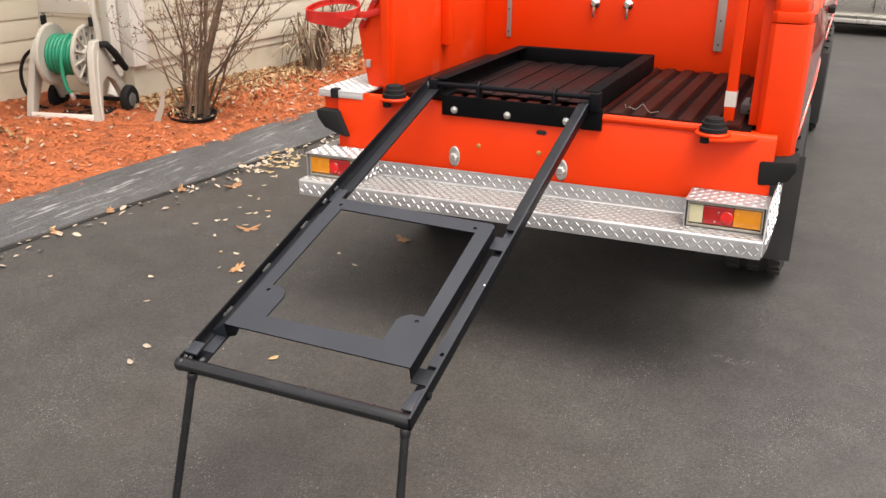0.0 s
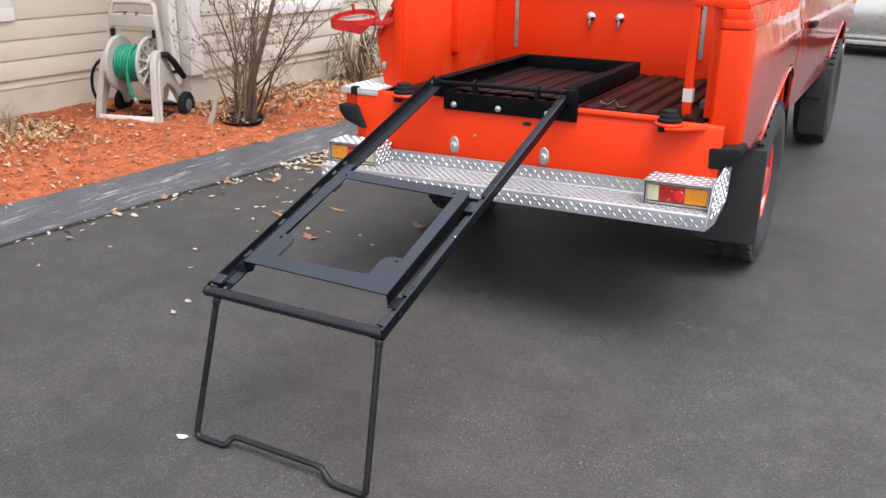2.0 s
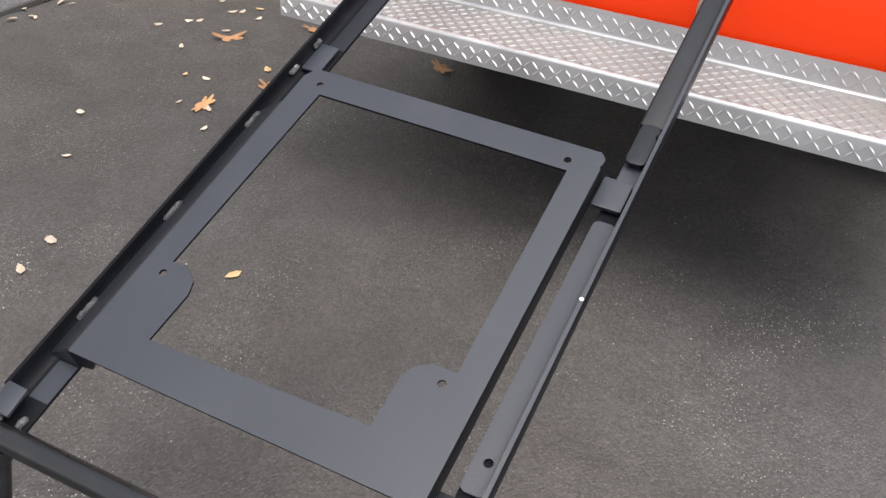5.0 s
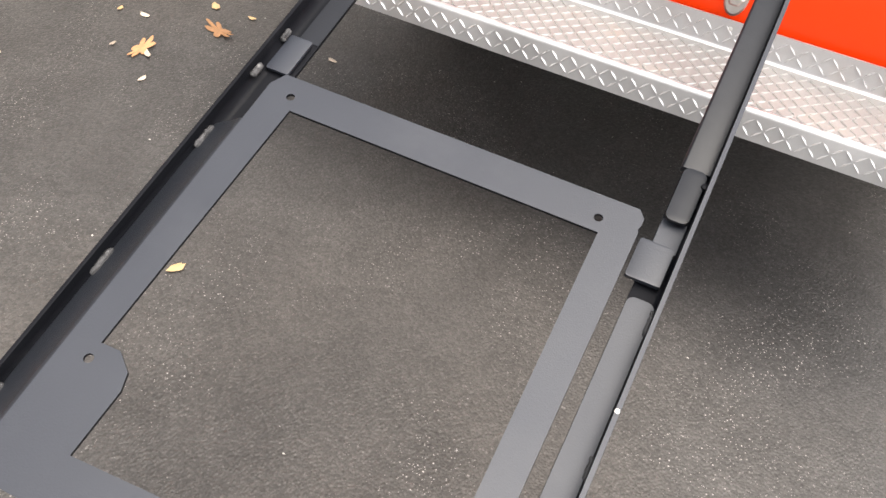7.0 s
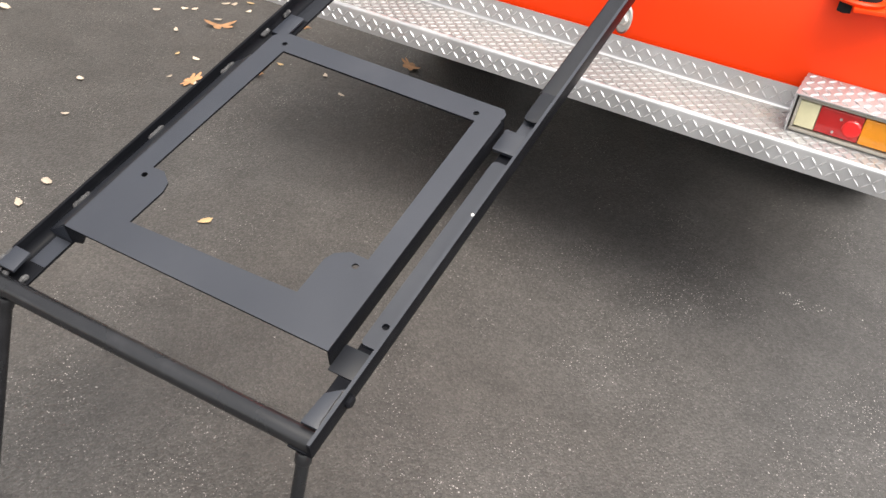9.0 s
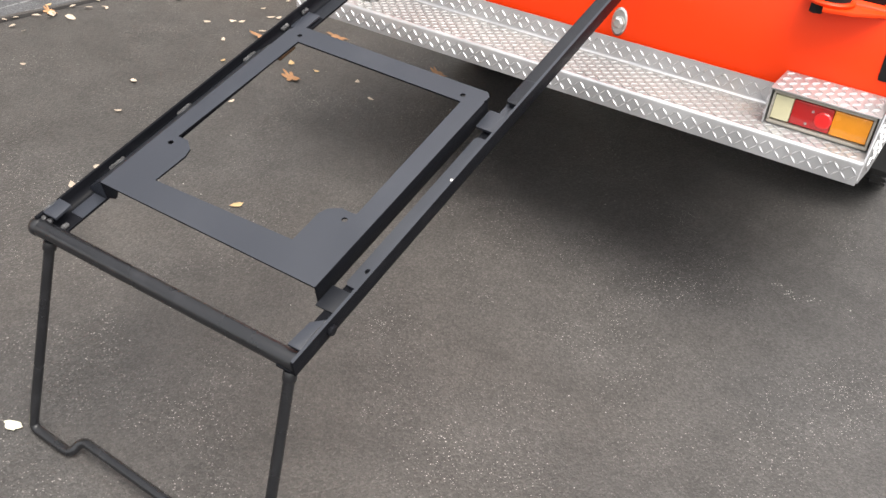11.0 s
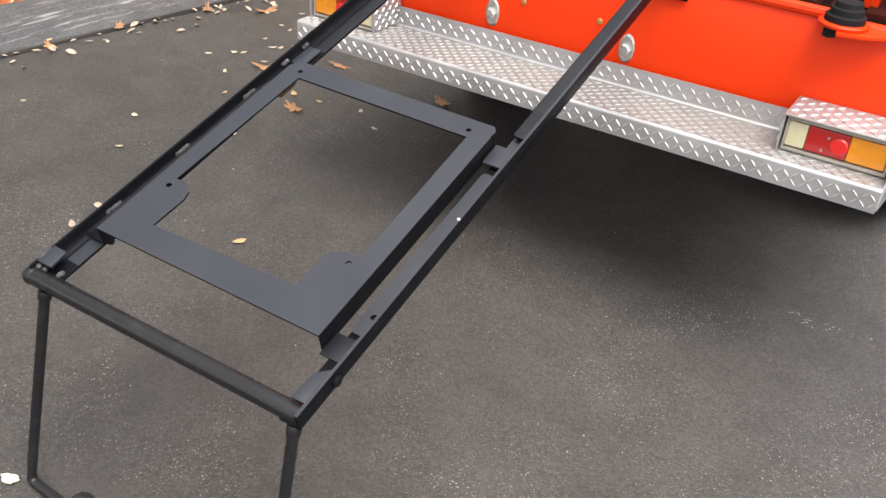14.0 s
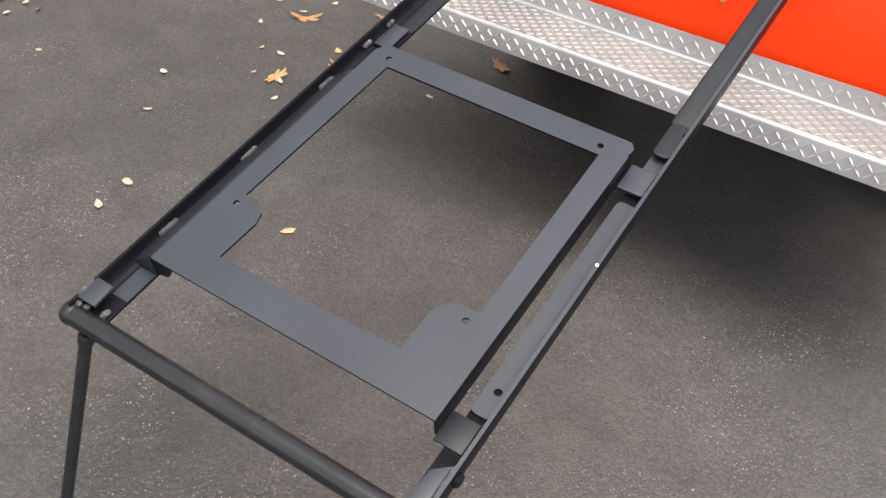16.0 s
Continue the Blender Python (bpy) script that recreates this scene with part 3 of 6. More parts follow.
def side_panel(y0, y1, sill, top, right, steps=40):
    bm = B()
    cols = []
    for i in range(steps + 1):
        y = y0 + (y1 - y0) * i / steps
        zb = lower(y, sill(y))
        col = []
        for j in range(15):
            z = zb + (top - zb) * j / 14
            x = side_x(z) + (swell(y) if right else 0.0)
            inner = x - 0.010
            col.append((bm.verts.new((x if right else flip(x), y, z)), bm.verts.new((inner if right else flip(inner), y, z))))
        cols.append(col)
    for a, b in zip(cols, cols[1:]):
        for j in range(14):
            bm.faces.new((a[j][0], b[j][0], b[j + 1][0], a[j + 1][0]))
            bm.faces.new((a[j][1], a[j + 1][1], b[j + 1][1], b[j][1]))
        bm.faces.new((a[0][0], a[0][1], b[0][1], b[0][0]))
        bm.faces.new((a[14][0], b[14][0], b[14][1], a[14][1]))
    for col in (cols[0], cols[-1]):
        for j in range(14):
            bm.faces.new((col[j][0], col[j + 1][0], col[j + 1][1], col[j][1]))
    return bm


def rear_sill(y):
    return 0.76 - 0.11 * min(1.0, max(0.0, (y - 0.08) / 0.45))


for right in (True, False):
    if right:
        bed_side = part("bed_side", side_panel(0.12, 1.50, rear_sill, 1.250, True), RED_GLOSS, truck, "glossy red bed side", smooth=30)
        cap = B()
        prism(cap, [(0.80, 1.240), (0.900, 1.240), (0.910, 1.255), (0.903, 1.274), (0.80, 1.274)], "y", 0.09, 1.50)
        part("bed_rail", cap, RED, bed_side, bevel=0.006)
        for k in range(5):
            y = 0.36 + 0.2 * k
            part("rib", prism(B(), [(y, 1.175), (y + 0.035, 1.175), (y + 0.10, 1.240), (y + 0.055, 1.240)], "x", 0.895, 0.922 + swell(y)), RED, bed_side, bevel=0.004)
        inner = B()
        box(inner, 0.785, 0.822, 0.12, 1.06, 0.84, 1.272)
        box(inner, 0.81, 0.836, 0.118, 0.145, 0.80, 1.238)
        part("inner_wall", inner, RED, bed_side, bevel=0.003)
    else:
        part("bed_side", side_panel(0.75, 1.50, lambda y: 0.65, 1.285, False), RED_GLOSS, truck, "glossy red bed side", smooth=30)
    door = part("door", side_panel(1.70, 2.74, lambda y: 0.60, 1.30, right), RED_GLOSS, truck, "glossy red cab door", smooth=30)
    hx = side_x(1.06)
    hb = B()
    box(hb, *sorted((hx - 0.002, hx + 0.028) if right else (flip(hx + 0.028), flip(hx - 0.002))), 1.76, 1.92, 1.045, 1.075)
    part("door_handle", hb, RUBBER, door, "black door handle", bevel=0.008)
    part("quarter_panel", side_panel(1.53, 1.69, lambda y: 0.60, 1.30, right, 6), RED_GLOSS, truck, smooth=30)
    fender = part("fender", side_panel(2.75, 4.92, lambda y: 0.60, 1.16, right, 60), RED_GLOSS, truck, "glossy red front fender", smooth=30)
    s = side_x(1.05)
    ib = B()
    box(ib, *sorted((s - 0.02, s + 0.008) if right else (flip(s + 0.008), flip(s - 0.02))), 4.72, 4.90, 1.0, 1.08)
    part("indicator", ib, AMBER, fender, "amber side indicator", bevel=0.008)
    for c in (REAR + 0.08, FRONT):
        lip = [(c - (ARCH - 0.012) * math.cos(a), HUB + (ARCH - 0.012) * math.sin(a)) for a in [math.radians(28 + 124 * k / 20) for k in range(21)]]
        lb = tube(B(), [((side_x(z) + 0.002 + swell(y)) if right else flip(side_x(z) + 0.002), y, z) for y, z in lip], 0.005, 8)
        part("arch_lip", lb, RED_GLOSS, truck)
        well = B()
        arc = [(c - (ARCH + 0.012) * math.cos(a), HUB + (ARCH + 0.012) * math.sin(a)) for a in [math.radians(180 * k / 18) for k in range(19)]]
        arc2 = [(c - (ARCH + 0.024) * math.cos(a), HUB + (ARCH + 0.024) * math.sin(a)) for a in [math.radians(180 * k / 18) for k in range(18, -1, -1)]]
        prism(well, arc + arc2, "x", *sorted((0.79, 0.905) if right else (flip(0.905), flip(0.71))))
        part("wheel_well", well, UNDER, truck)

# cab
part("chassis_floor", box(B(), flip(0.88), 0.88, 1.52, 3.0, 0.60, 0.66), UNDER, truck)
back = B()
for q in ((flip(0.885), 0.885, 0.66, 1.24), (flip(0.80), 0.80, 1.24, 1.27), (flip(0.76), 0.76, 1.76, 1.84)):
    box(back, q[0], q[1], 1.52, 1.56, q[2], q[3])
for s in (1, -1):
    q = [(XC + s * 0.80, 1.27), (XC + s * 0.735, 1.27), (XC + s * 0.64, 1.76), (XC + s * 0.70, 1.76)]
    prism(back, q if s > 0 else q[::-1], "y", 1.52, 1.56)
part("cab_back", back, RED, truck, "red cab back wall", bevel=0.004)
part("rear_window", prism(B(), [(XC - 0.74, 1.27), (XC + 0.74, 1.27), (XC + 0.65, 1.76), (XC - 0.65, 1.76)], "y", 1.53, 1.536), TINTED, truck, "tinted rear window")
part("roof", prism(B(), [(1.50, 1.83), (1.56, 1.86), (2.3, 1.885), (2.62, 1.85), (2.60, 1.82), (1.52, 1.80)], "x", XC - 0.70, XC + 0.70), RED_GLOSS, truck, bevel=0.02, segments=3)
for s in (1, -1):
    for pts in ([(1.53, 1.30), (1.575, 1.30), (1.575, 1.81), (1.54, 1.81)], [(2.70, 1.30), (2.78, 1.28), (2.56, 1.83), (2.50, 1.83)], [(1.70, 1.30), (1.73, 1.30), (1.72, 1.81), (1.69, 1.81)]):
        pil = prism(B(), pts, "x", 0.0, 0.03, Matrix(((s, 0, -0.22 * s, XC + s * (0.80 + 0.29)), (0, 1, 0, 0), (0, 0, 1, 0), (0, 0, 0, 1))))
        part("pillar", pil, RED_GLOSS, truck, bevel=0.006)
    gl = prism(B(), [(1.575, 1.30), (2.70, 1.30), (2.50, 1.81), (1.575, 1.81)], "x", 0.02, 0.025, Matrix(((s, 0, -0.22 * s, XC + s * (0.80 + 0.29)), (0, 1, 0, 0), (0, 0, 1, 0), (0, 0, 0, 1))))
    part("side_window", gl, TINTED, truck, "tinted side window")
    mb = B()
    x0, x1 = sorted((XC + s * 0.855, XC + s * 1.01))
    prism(mb, [(x0, 1.235), (x1, 1.225), (x1 + 0.005, 1.375), (x0 + 0.02, 1.385)], "y", 2.60, 2.69)
    mc = Matrix.Translation(((x0 + x1) / 2, 2.64, 0))
    turn = mc @ Matrix.Rotation(radians(16 * s), 4, "Z") @ mc.inverted()
    bmesh.ops.transform(mb, matrix=turn, verts=mb.verts)
    mir = part("door_mirror", mb, RUBBER, truck, "black door mirror", bevel=0.02, segments=3)
    part("mirror_glass", prism(B(), [(x0 + 0.02, 1.25), (x1 - 0.015, 1.245), (x1 - 0.012, 1.36), (x0 + 0.035, 1.368)], "y", 2.592, 2.597, turn), MIRROR, mir, "mirror glass")
    arm = tube(B(), [(XC + s * 0.80, 2.68, 1.28), (XC + s * 0.95, 2.66, 1.29)], 0.016, 8)
    part("mirror_arm", arm, RUBBER, mir)
part("windscreen", prism(B(), [(XC - 0.74, 0.0), (XC + 0.74, 0.0), (XC + 0.62, 0.60), (XC - 0.62, 0.60)], "z", 0.0, 0.006, Matrix.Translation((0, 2.80, 1.28)) @ Euler((radians(68), 0, 0)).to_matrix().to_4x4()), TINTED, truck, "windscreen")
part("bonnet", prism(B(), [(2.78, 1.16), (4.88, 1.06), (4.94, 1.10), (4.80, 1.15), (3.8, 1.22), (2.80, 1.28)], "x", flip(0.88), 0.88), RED_GLOSS, truck, bevel=0.02, segments=3)
nose = part("nose", box(B(), flip(0.88), 0.88, 4.86, 4.93, 0.60, 1.06), RED_GLOSS, truck, bevel=0.01)
part("front_bumper", box(B(), flip(0.90), 0.90, 4.94, 5.06, 0.52, 0.66), CHROME, truck, bevel=0.02)
for s in (1, -1):
    x0, x1 = sorted((XC + s * 0.56, XC + s * 0.80))
    part("headlight", box(B(), x0, x1, 4.93, 4.95, 0.86, 1.0), CLEAR_LENS, truck, bevel=0.01)
seat = B()
box(seat, flip(0.75), 0.75, 1.62, 1.80, 0.68, 1.42)
part("bench_seat", seat, SLATE, truck, bevel=0.04, segments=3)

# wheels
def wheel(x, y, right):
    s = 1 if right else -1
    t = lathe(B(), [(0.20, -0.105), (0.24, -0.12), (0.345, -0.118), (0.372, -0.10), (0.378, 0.0), (0.372, 0.10), (0.345, 0.118), (0.25, 0.122), (0.19, 0.085), (0.185, 0.02)], (x, y, 0.390), (s, 0, 0), 48)
    for k in range(44):
        a = 2 * math.pi * k / 44
        for off, w in ((-0.085, 0.05), (0.0, 0.046), (0.085, 0.05)):
            m = Matrix.Translation((x + off * 0.98, y, 0.390)) @ Matrix.Rotation(a + (0.07 if off == 0 else 0), 4, "X")
            box(t, -w / 2, w / 2, -0.018, 0.018, 0.365, 0.386, m)
    ob = part("wheel", t, TYRE, truck, "treaded tyre on a red steel wheel", smooth=40)
    d = lathe(B(), [(0.192, 0.080), (0.198, 0.092), (0.186, 0.086), (0.175, 0.05), (0.165, 0.03), (0.11, 0.04), (0.085, 0.06), (0.07, 0.10), (0.05, 0.105), (0.0, 0.105)], (x, y, 0.390), (s, 0, 0), 36)
    part("rim", d, RED_GLOSS, ob, "red steel rim")
    inner = lathe(B(), [(0.20, -0.1), (0.20, 0.03), (0.0, 0.03)], (x, y, 0.390), (s, 0, 0), 24)
    part("brake_drum", inner, UNDER, ob)
    for k in range(6):
        a = 2 * math.pi * k / 6
        c = (x + s * 0.07, y + 0.1 * math.cos(a), 0.390 + 0.1 * math.sin(a))
        part("wheel_nut", lathe(B(), [(0.011, -0.02), (0.011, 0.012), (0.006, 0.018)], c, (s, 0, 0), 6), STEEL, ob)


for wy in (REAR - 0.05, FRONT):
    wheel(0.822, wy, True)
    wheel(flip(0.812), wy, False)
for s in (1, -1):
    for y, w0, w1, z0, z1 in ((0.63, 0.60, 0.880, 0.20, 0.63), (3.58, 0.68, 0.86, 0.14, 0.62)):
        pts = [(XC + s * w0, z0 + 0.01), (XC + s * (w0 + 0.05), z0), (XC + s * w1, z0 + 0.005), (XC + s * w1, z1), (XC + s * w0, z1)]
        fb = prism(B(), pts, "y", y, y + 0.008, Matrix.Translation((0, 0, 0)))
        part("mud_flap", fb, FLAP, truck, "dusty black rubber mud flap", bevel=0.002)

# underbody
part("axle", tube(B(), [(flip(0.70), REAR, 0.390), (0.70, REAR, 0.390)], 0.045, 14), UNDER, truck)
part("differential", lathe(B(), [(0.03, -0.15), (0.11, -0.11), (0.145, -0.03), (0.145, 0.03), (0.11, 0.10), (0.04, 0.2)], (XC, REAR, 0.390), (0, 1, 0), 20), UNDER, truck)
for s in (1, -1):
    x0, x1 = sorted((XC + s * 0.40, XC + s * 0.48))
    part("frame_rail", box(B(), x0, x1, 0.02, 4.8, 0.48, 0.60), UNDER, truck, bevel=0.006)
    lf = tube(B(), [(XC + s * 0.52, 0.55, 0.50), (XC + s * 0.52, 0.9, 0.42), (XC + s * 0.52, REAR, 0.40), (XC + s * 0.52, 1.6, 0.43), (XC + s * 0.52, 1.95, 0.52)], 0.035, 8, 0.028)
    part("leaf_spring", lf, UNDER, truck)
    part("bumper_bracket", box(B(), x0, x1, -0.12, 0.02, 0.49, 0.525), UNDER, truck)
part("fuel_tank", box(B(), flip(0.36), XC + 0.05, 1.7, 2.6, 0.36, 0.60), UNDER, truck, bevel=0.04)
part("spare_wheel", lathe(B(), [(0.08, -0.09), (0.30, -0.1), (0.36, -0.05), (0.36, 0.05), (0.30, 0.1), (0.08, 0.09)], (XC, 0.46, 0.52), (0, 0, 1), 28), TYRE, truck)

# bed: ribbed floor, rear sill, walls
floor = B()
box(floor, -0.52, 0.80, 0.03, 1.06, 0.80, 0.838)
floor_ob = part("bed_floor", floor, BED_SHADED, truck, "worn dark red ribbed bed floor")
x = -0.50
while x < 0.76:
    rb = prism(B(), [(x, 0.836), (x + 0.007, 0.852), (x + 0.049, 0.852), (x + 0.056, 0.836)], "y", 0.045, 1.03)
    part("rib", rb, BED, floor_ob, bevel=0.002)
    x += 0.076
sill = B()
prism(sill, [(0.035, 0.50), (0.0, 0.50), (0.0, 0.815), (0.008, 0.832), (0.022, 0.838), (0.035, 0.832)], "x", -0.69, 0.885)
sill_ob = part("rear_sill", sill, RED, truck, "flat red sill panel below the tailgate opening", bevel=0.003)
part("sill_lip", tube(B(), [(0.335, 0.006, 0.840), (0.70, 0.006, 0.840)], 0.013, 10), RED, sill_ob, bevel=0.0)
for bx in (-0.203, 0.203):
    plate = part("lock_plate", lathe(B(), [(0.026, -0.004), (0.026, 0.0), (0.022, 0.003)], (0, 0, 0), (0, -1, 0), 20), STEEL, sill_ob, "oval zinc lock plate", m=Matrix.Translation((bx, -0.001, 0.643)) @ Matrix.Diagonal((0.85, 1, 1.5, 1)))
    part("bolt_head", lathe(B(), [(0.016, 0.0), (0.016, 0.010), (0.011, 0.014)], (bx, -0.003, 0.643), (0, -1, 0), 6), STEEL, sill_ob)
for bx, bz in ((-0.108, 0.694), (0.118, 0.695)):
    part("screw", lathe(B(), [(0.008, -0.002), (0.008, 0.002), (0.004, 0.004)], (bx, -0.001, bz), (0, -1, 0), 12), BRASS, sill_ob, "small brass screw")
part("slot", prism(B(), [(0.103, 0.766), (0.112, 0.760), (0.137, 0.760), (0.145, 0.768), (0.137, 0.776), (0.112, 0.776)], "y", -0.002, 0.01), UNDER, sill_ob, "dark slotted hole")

# right rear corner post
pillar = B()
prism(pillar, [(0.815, 0.14), (0.815, 0.085), (0.83, 0.072), (0.898, 0.070), (0.926, 0.080), (0.938, 0.11), (0.938, 0.14)], "z", 0.755, 1.1695)
pil = part("corner_pillar", pillar, RED, truck, "red rounded bed corner", bevel=0.003)
top = B()
prism(top, [(0.815, 0.14), (0.815, 0.083), (0.83, 0.070), (0.898, 0.068), (0.922, 0.080), (0.932, 0.11), (0.932, 0.14)], "z", 1.172, 1.205)
prism(top, [(0.82, 0.14), (0.82, 0.088), (0.835, 0.076), (0.893, 0.075), (0.912, 0.086), (0.920, 0.14)], "z", 1.205, 1.240)
part("pillar_cap", top, RED, pil, bevel=0.004)
rub = B()
prism(rub, [(0.843, 0.757), (0.955, 0.765), (0.957, 0.735), (0.936, 0.700), (0.900, 0.682), (0.846, 0.676)], "y", -0.006, 0.14)
part("corner_bumper", rub, RUBBER, truck, "black rubber corner bumper", bevel=0.012)
rub2 = B()
prism(rub2, [(-0.774, 0.768), (-0.682, 0.768), (-0.638, 0.668), (-0.690, 0.682), (-0.738, 0.700), (-0.766, 0.735)], "y", -0.03, 0.10)
part("corner_bumper", rub2, RUBBER, truck, "black rubber corner bumper", bevel=0.012)
link_bar = B()
box(link_bar, 0.715, 0.80, 0.10, 0.15, 1.244, 1.272)
part("link_bar", link_bar, RED, truck, bevel=0.004)
part("rail_pin", box(B(), 0.752, 0.768, 0.34, 0.356, 1.24, 1.345), RED, truck, bevel=0.003)
part("pin_foot", box(B(), 0.752, 0.80, 0.33, 0.366, 1.225, 1.245), RED, truck, bevel=0.003)

# left rear: side wall set inboard, deck with tread plate
wall_l = B()
box(wall_l, -0.545, -0.520, 0.14, 1.50, 0.838, 1.25)
wl = part("inner_wall", wall_l, RED_SCUFFED, truck, "scuffed red inner bed wall", bevel=0.004)
part("wall_cap", box(B(), -0.60, -0.512, 0.12, 1.5, 1.25, 1.272), RED, wl, bevel=0.004)
part("stiffener", box(B(), -0.521, -0.480, 0.565, 0.62, 0.95, 1.245), RED, wl, bevel=0.006)
part("edge_plate", box(B(), -0.632, -0.612, 0.118, 0.129, 0.915, 0.945), STEEL, wl, "small grey plate", bevel=0.002)
fl = prism(B(), [(-0.52, 0.800), (-0.516, 1.24), (-0.555, 1.235), (-0.668, 1.065), (-0.628, 0.85), (-0.612, 0.842), (-0.565, 0.842), (-0.565, 0.800)], "y", 0.13, 0.139)
part("end_flange", fl, RED, wl, bevel=0.002)
deck = B()
box(deck, -0.772, -0.58, -0.004, 0.72, 0.834, 0.842)
box(deck, -0.772, -0.58, -0.004, 0.0, 0.815, 0.834)
deck_ob = part("side_deck", deck, DECK, truck, "white-grey tread-plate side deck", bevel=0.002)
skirt = B()
box(skirt, -0.755, -0.685, 0.012, 0.72, 0.70, 0.830)
prism(skirt, [(-0.69, 0.56), (-0.69, 0.83), (-0.56, 0.842), (-0.56, 0.56)], "y", 0.004, 0.012)
part("side_skirt", skirt, RED, truck, bevel=0.004)
part("deck_catch", box(B(), -0.715, -0.685, -0.012, 0.02, 0.812, 0.848), RUBBER, deck_ob, bevel=0.004)

# posts
def post(x, y, z0, z1, band):
    p = part("rack_post", box(B(), x - 0.0165, x + 0.0165, y - 0.0165, y + 0.0165, z0, z1), RED, truck, "square red steel post", bevel=0.004)
    if band:
        part("reflective_band", box(B(), x - 0.0175, x + 0.0175, y - 0.0175, y + 0.0175, 0.896, 0.946), TAPE, p, "silver reflective band")
    return p


post_r = post(0.722, 0.12, 0.845, 1.60, True)
part("bolt_head", lathe(B(), [(0.011, 0), (0.011, 0.008), (0.007, 0.012)], (0.724, 0.1025, 1.47), (0, -1, 0), 6), BRASS, post_r)
post(-0.545, 0.125, 0.845, 1.60, False)
post(-0.555, 0.44, 1.272, 1.60, False)


def rubber_stop(x, y):
    pl = part("stop_plate", lathe(B(), [(0.053, -0.006), (0.055, 0.0), (0.051, 0.004)], (x, y, 0.835), (0, 0, 1), 28), RED, truck)
    part("rubber_stop", lathe(B(), [(0.044, 0.0), (0.044, 0.013), (0.037, 0.016), (0.036, 0.029), (0.031, 0.032), (0.029, 0.043), (0.017, 0.047)], (x, y, 0.839), (0, 0, 1), 24), RUBBER, pl, "stepped black rubber stop")
    part("stop_nut", lathe(B(), [(0.016, -0.03), (0.016, -0.006), (0.010, -0.005)], (x - 0.02, y - 0.02, 0.835), (0, 0, 1), 6), RUBBER, pl)


rubber_stop(0.695, -0.02)
rubber_stop(-0.445, -0.005)
part("stop_shelf", prism(B(), [(0.68, 0.0), (0.695, -0.085), (0.76, -0.06), (0.83, 0.0), (0.83, 0.1), (0.68, 0.1)], "z", 0.819, 0.828), RED, truck, bevel=0.002)
tie = tube(B(), [(0.775, 0.35, 0.87), (0.775, 0.30, 0.90), (0.775, 0.26, 0.885), (0.775, 0.22, 0.86)], 0.008, 8)
part("tie_down", tie, RUBBER, truck, "dark tie-down loop")
part("clamp", box(B(), 0.745, 0.79, 0.22, 0.36, 0.852, 0.885), SLATE, truck, bevel=0.006)

# ring bracket on the left flange
rb = B()
rings = []
for k in range(32):
    a = 2 * math.pi * k / 32
    front = max(0.0, -math.sin(a))
    c = Vector((-0.718 + 0.100 * math.cos(a), 0.035 + max(-0.072, 0.095 * math.sin(a)), 1.132 + 0.024 * math.sin(a)))
    o = Vector((math.cos(a), math.sin(a), 0))
    h = 0.011 + 0.012 * front
    rings.append([rb.verts.new(c + o * s1 + Vector((0, 0, s2 * h))) for s1, s2 in ((0.003, -1), (0.003, 1), (-0.003, 1), (-0.003, -0.6), (-0.006 - 0.03 * front, -0.75), (-0.006 - 0.03 * front, -1))])
for k in range(32):
    bridge(rb, rings[k], rings[(k + 1) % 32])
bracket = part("ring_bracket", rb, RED_RING, truck, "red flat-bar ring bracket", smooth=50)
arms = B()
tube(arms, [(-0.565, 0.124, 1.13), (-0.61, 0.09, 1.115), (-0.64, 0.02, 1.12)], 0.004, 6, 0.014)
part("bracket_arm", arms, RED_RING, bracket)
part("gusset", prism(B(), [(-0.70, 1.085), (-0.63, 1.078), (-0.585, 1.115), (-0.63, 1.118)], "y", -0.05, -0.044), RED_RING, bracket)
part("tab", box(B(), -0.780, -0.766, 0.108, 0.114, 1.15, 1.188), RED_RING, bracket, bevel=0.002)
part("bracket_strap", prism(B(), [(-0.562, 1.225), (-0.545, 1.215), (-0.640, 1.06), (-0.662, 1.068)], "y", 0.118, 0.1285), RED_RING, bracket, bevel=0.002)
for bx, bz in ((-0.585, 1.175), (-0.628, 1.10)):
    part("bolt_head", lathe(B(), [(0.010, 0), (0.010, 0.008), (0.006, 0.011)], (bx, 0.118, bz), (0, -1, 0), 6), STEEL, bracket)
for y in (0.62,):
    rbx = B()
    prism(rbx, [(y, 1.272), (y + 0.07, 1.272), (y + 0.062, 1.32), (y + 0.040, 1.365), (y + 0.018, 1.372), (y + 0.006, 1.32)], "x", -0.575, -0.535)
    part("rail_bracket", rbx, RED_FADED, truck, "red rail bracket", bevel=0.006)

# ---- tread-plate bumper ----
def lug(bm, c, along, up, length, width, height):
    """One raised lens-shaped lug."""
    across = up.cross(along)
    base = [c - along * length / 2, c - across * width / 2, c + along * length / 2, c + across * width / 2]
    tops = [c - along * length * 0.34 + up * height, c + along * length * 0.34 + up * height]
    v = [bm.verts.new(p) for p in base] + [bm.verts.new(p) for p in tops]
    for f in ((0, 1, 4), (0, 4, 3), (1, 2, 5), (1, 5, 4), (2, 3, 5), (3, 4, 5)):
        bm.faces.new([v[i] for i in f])


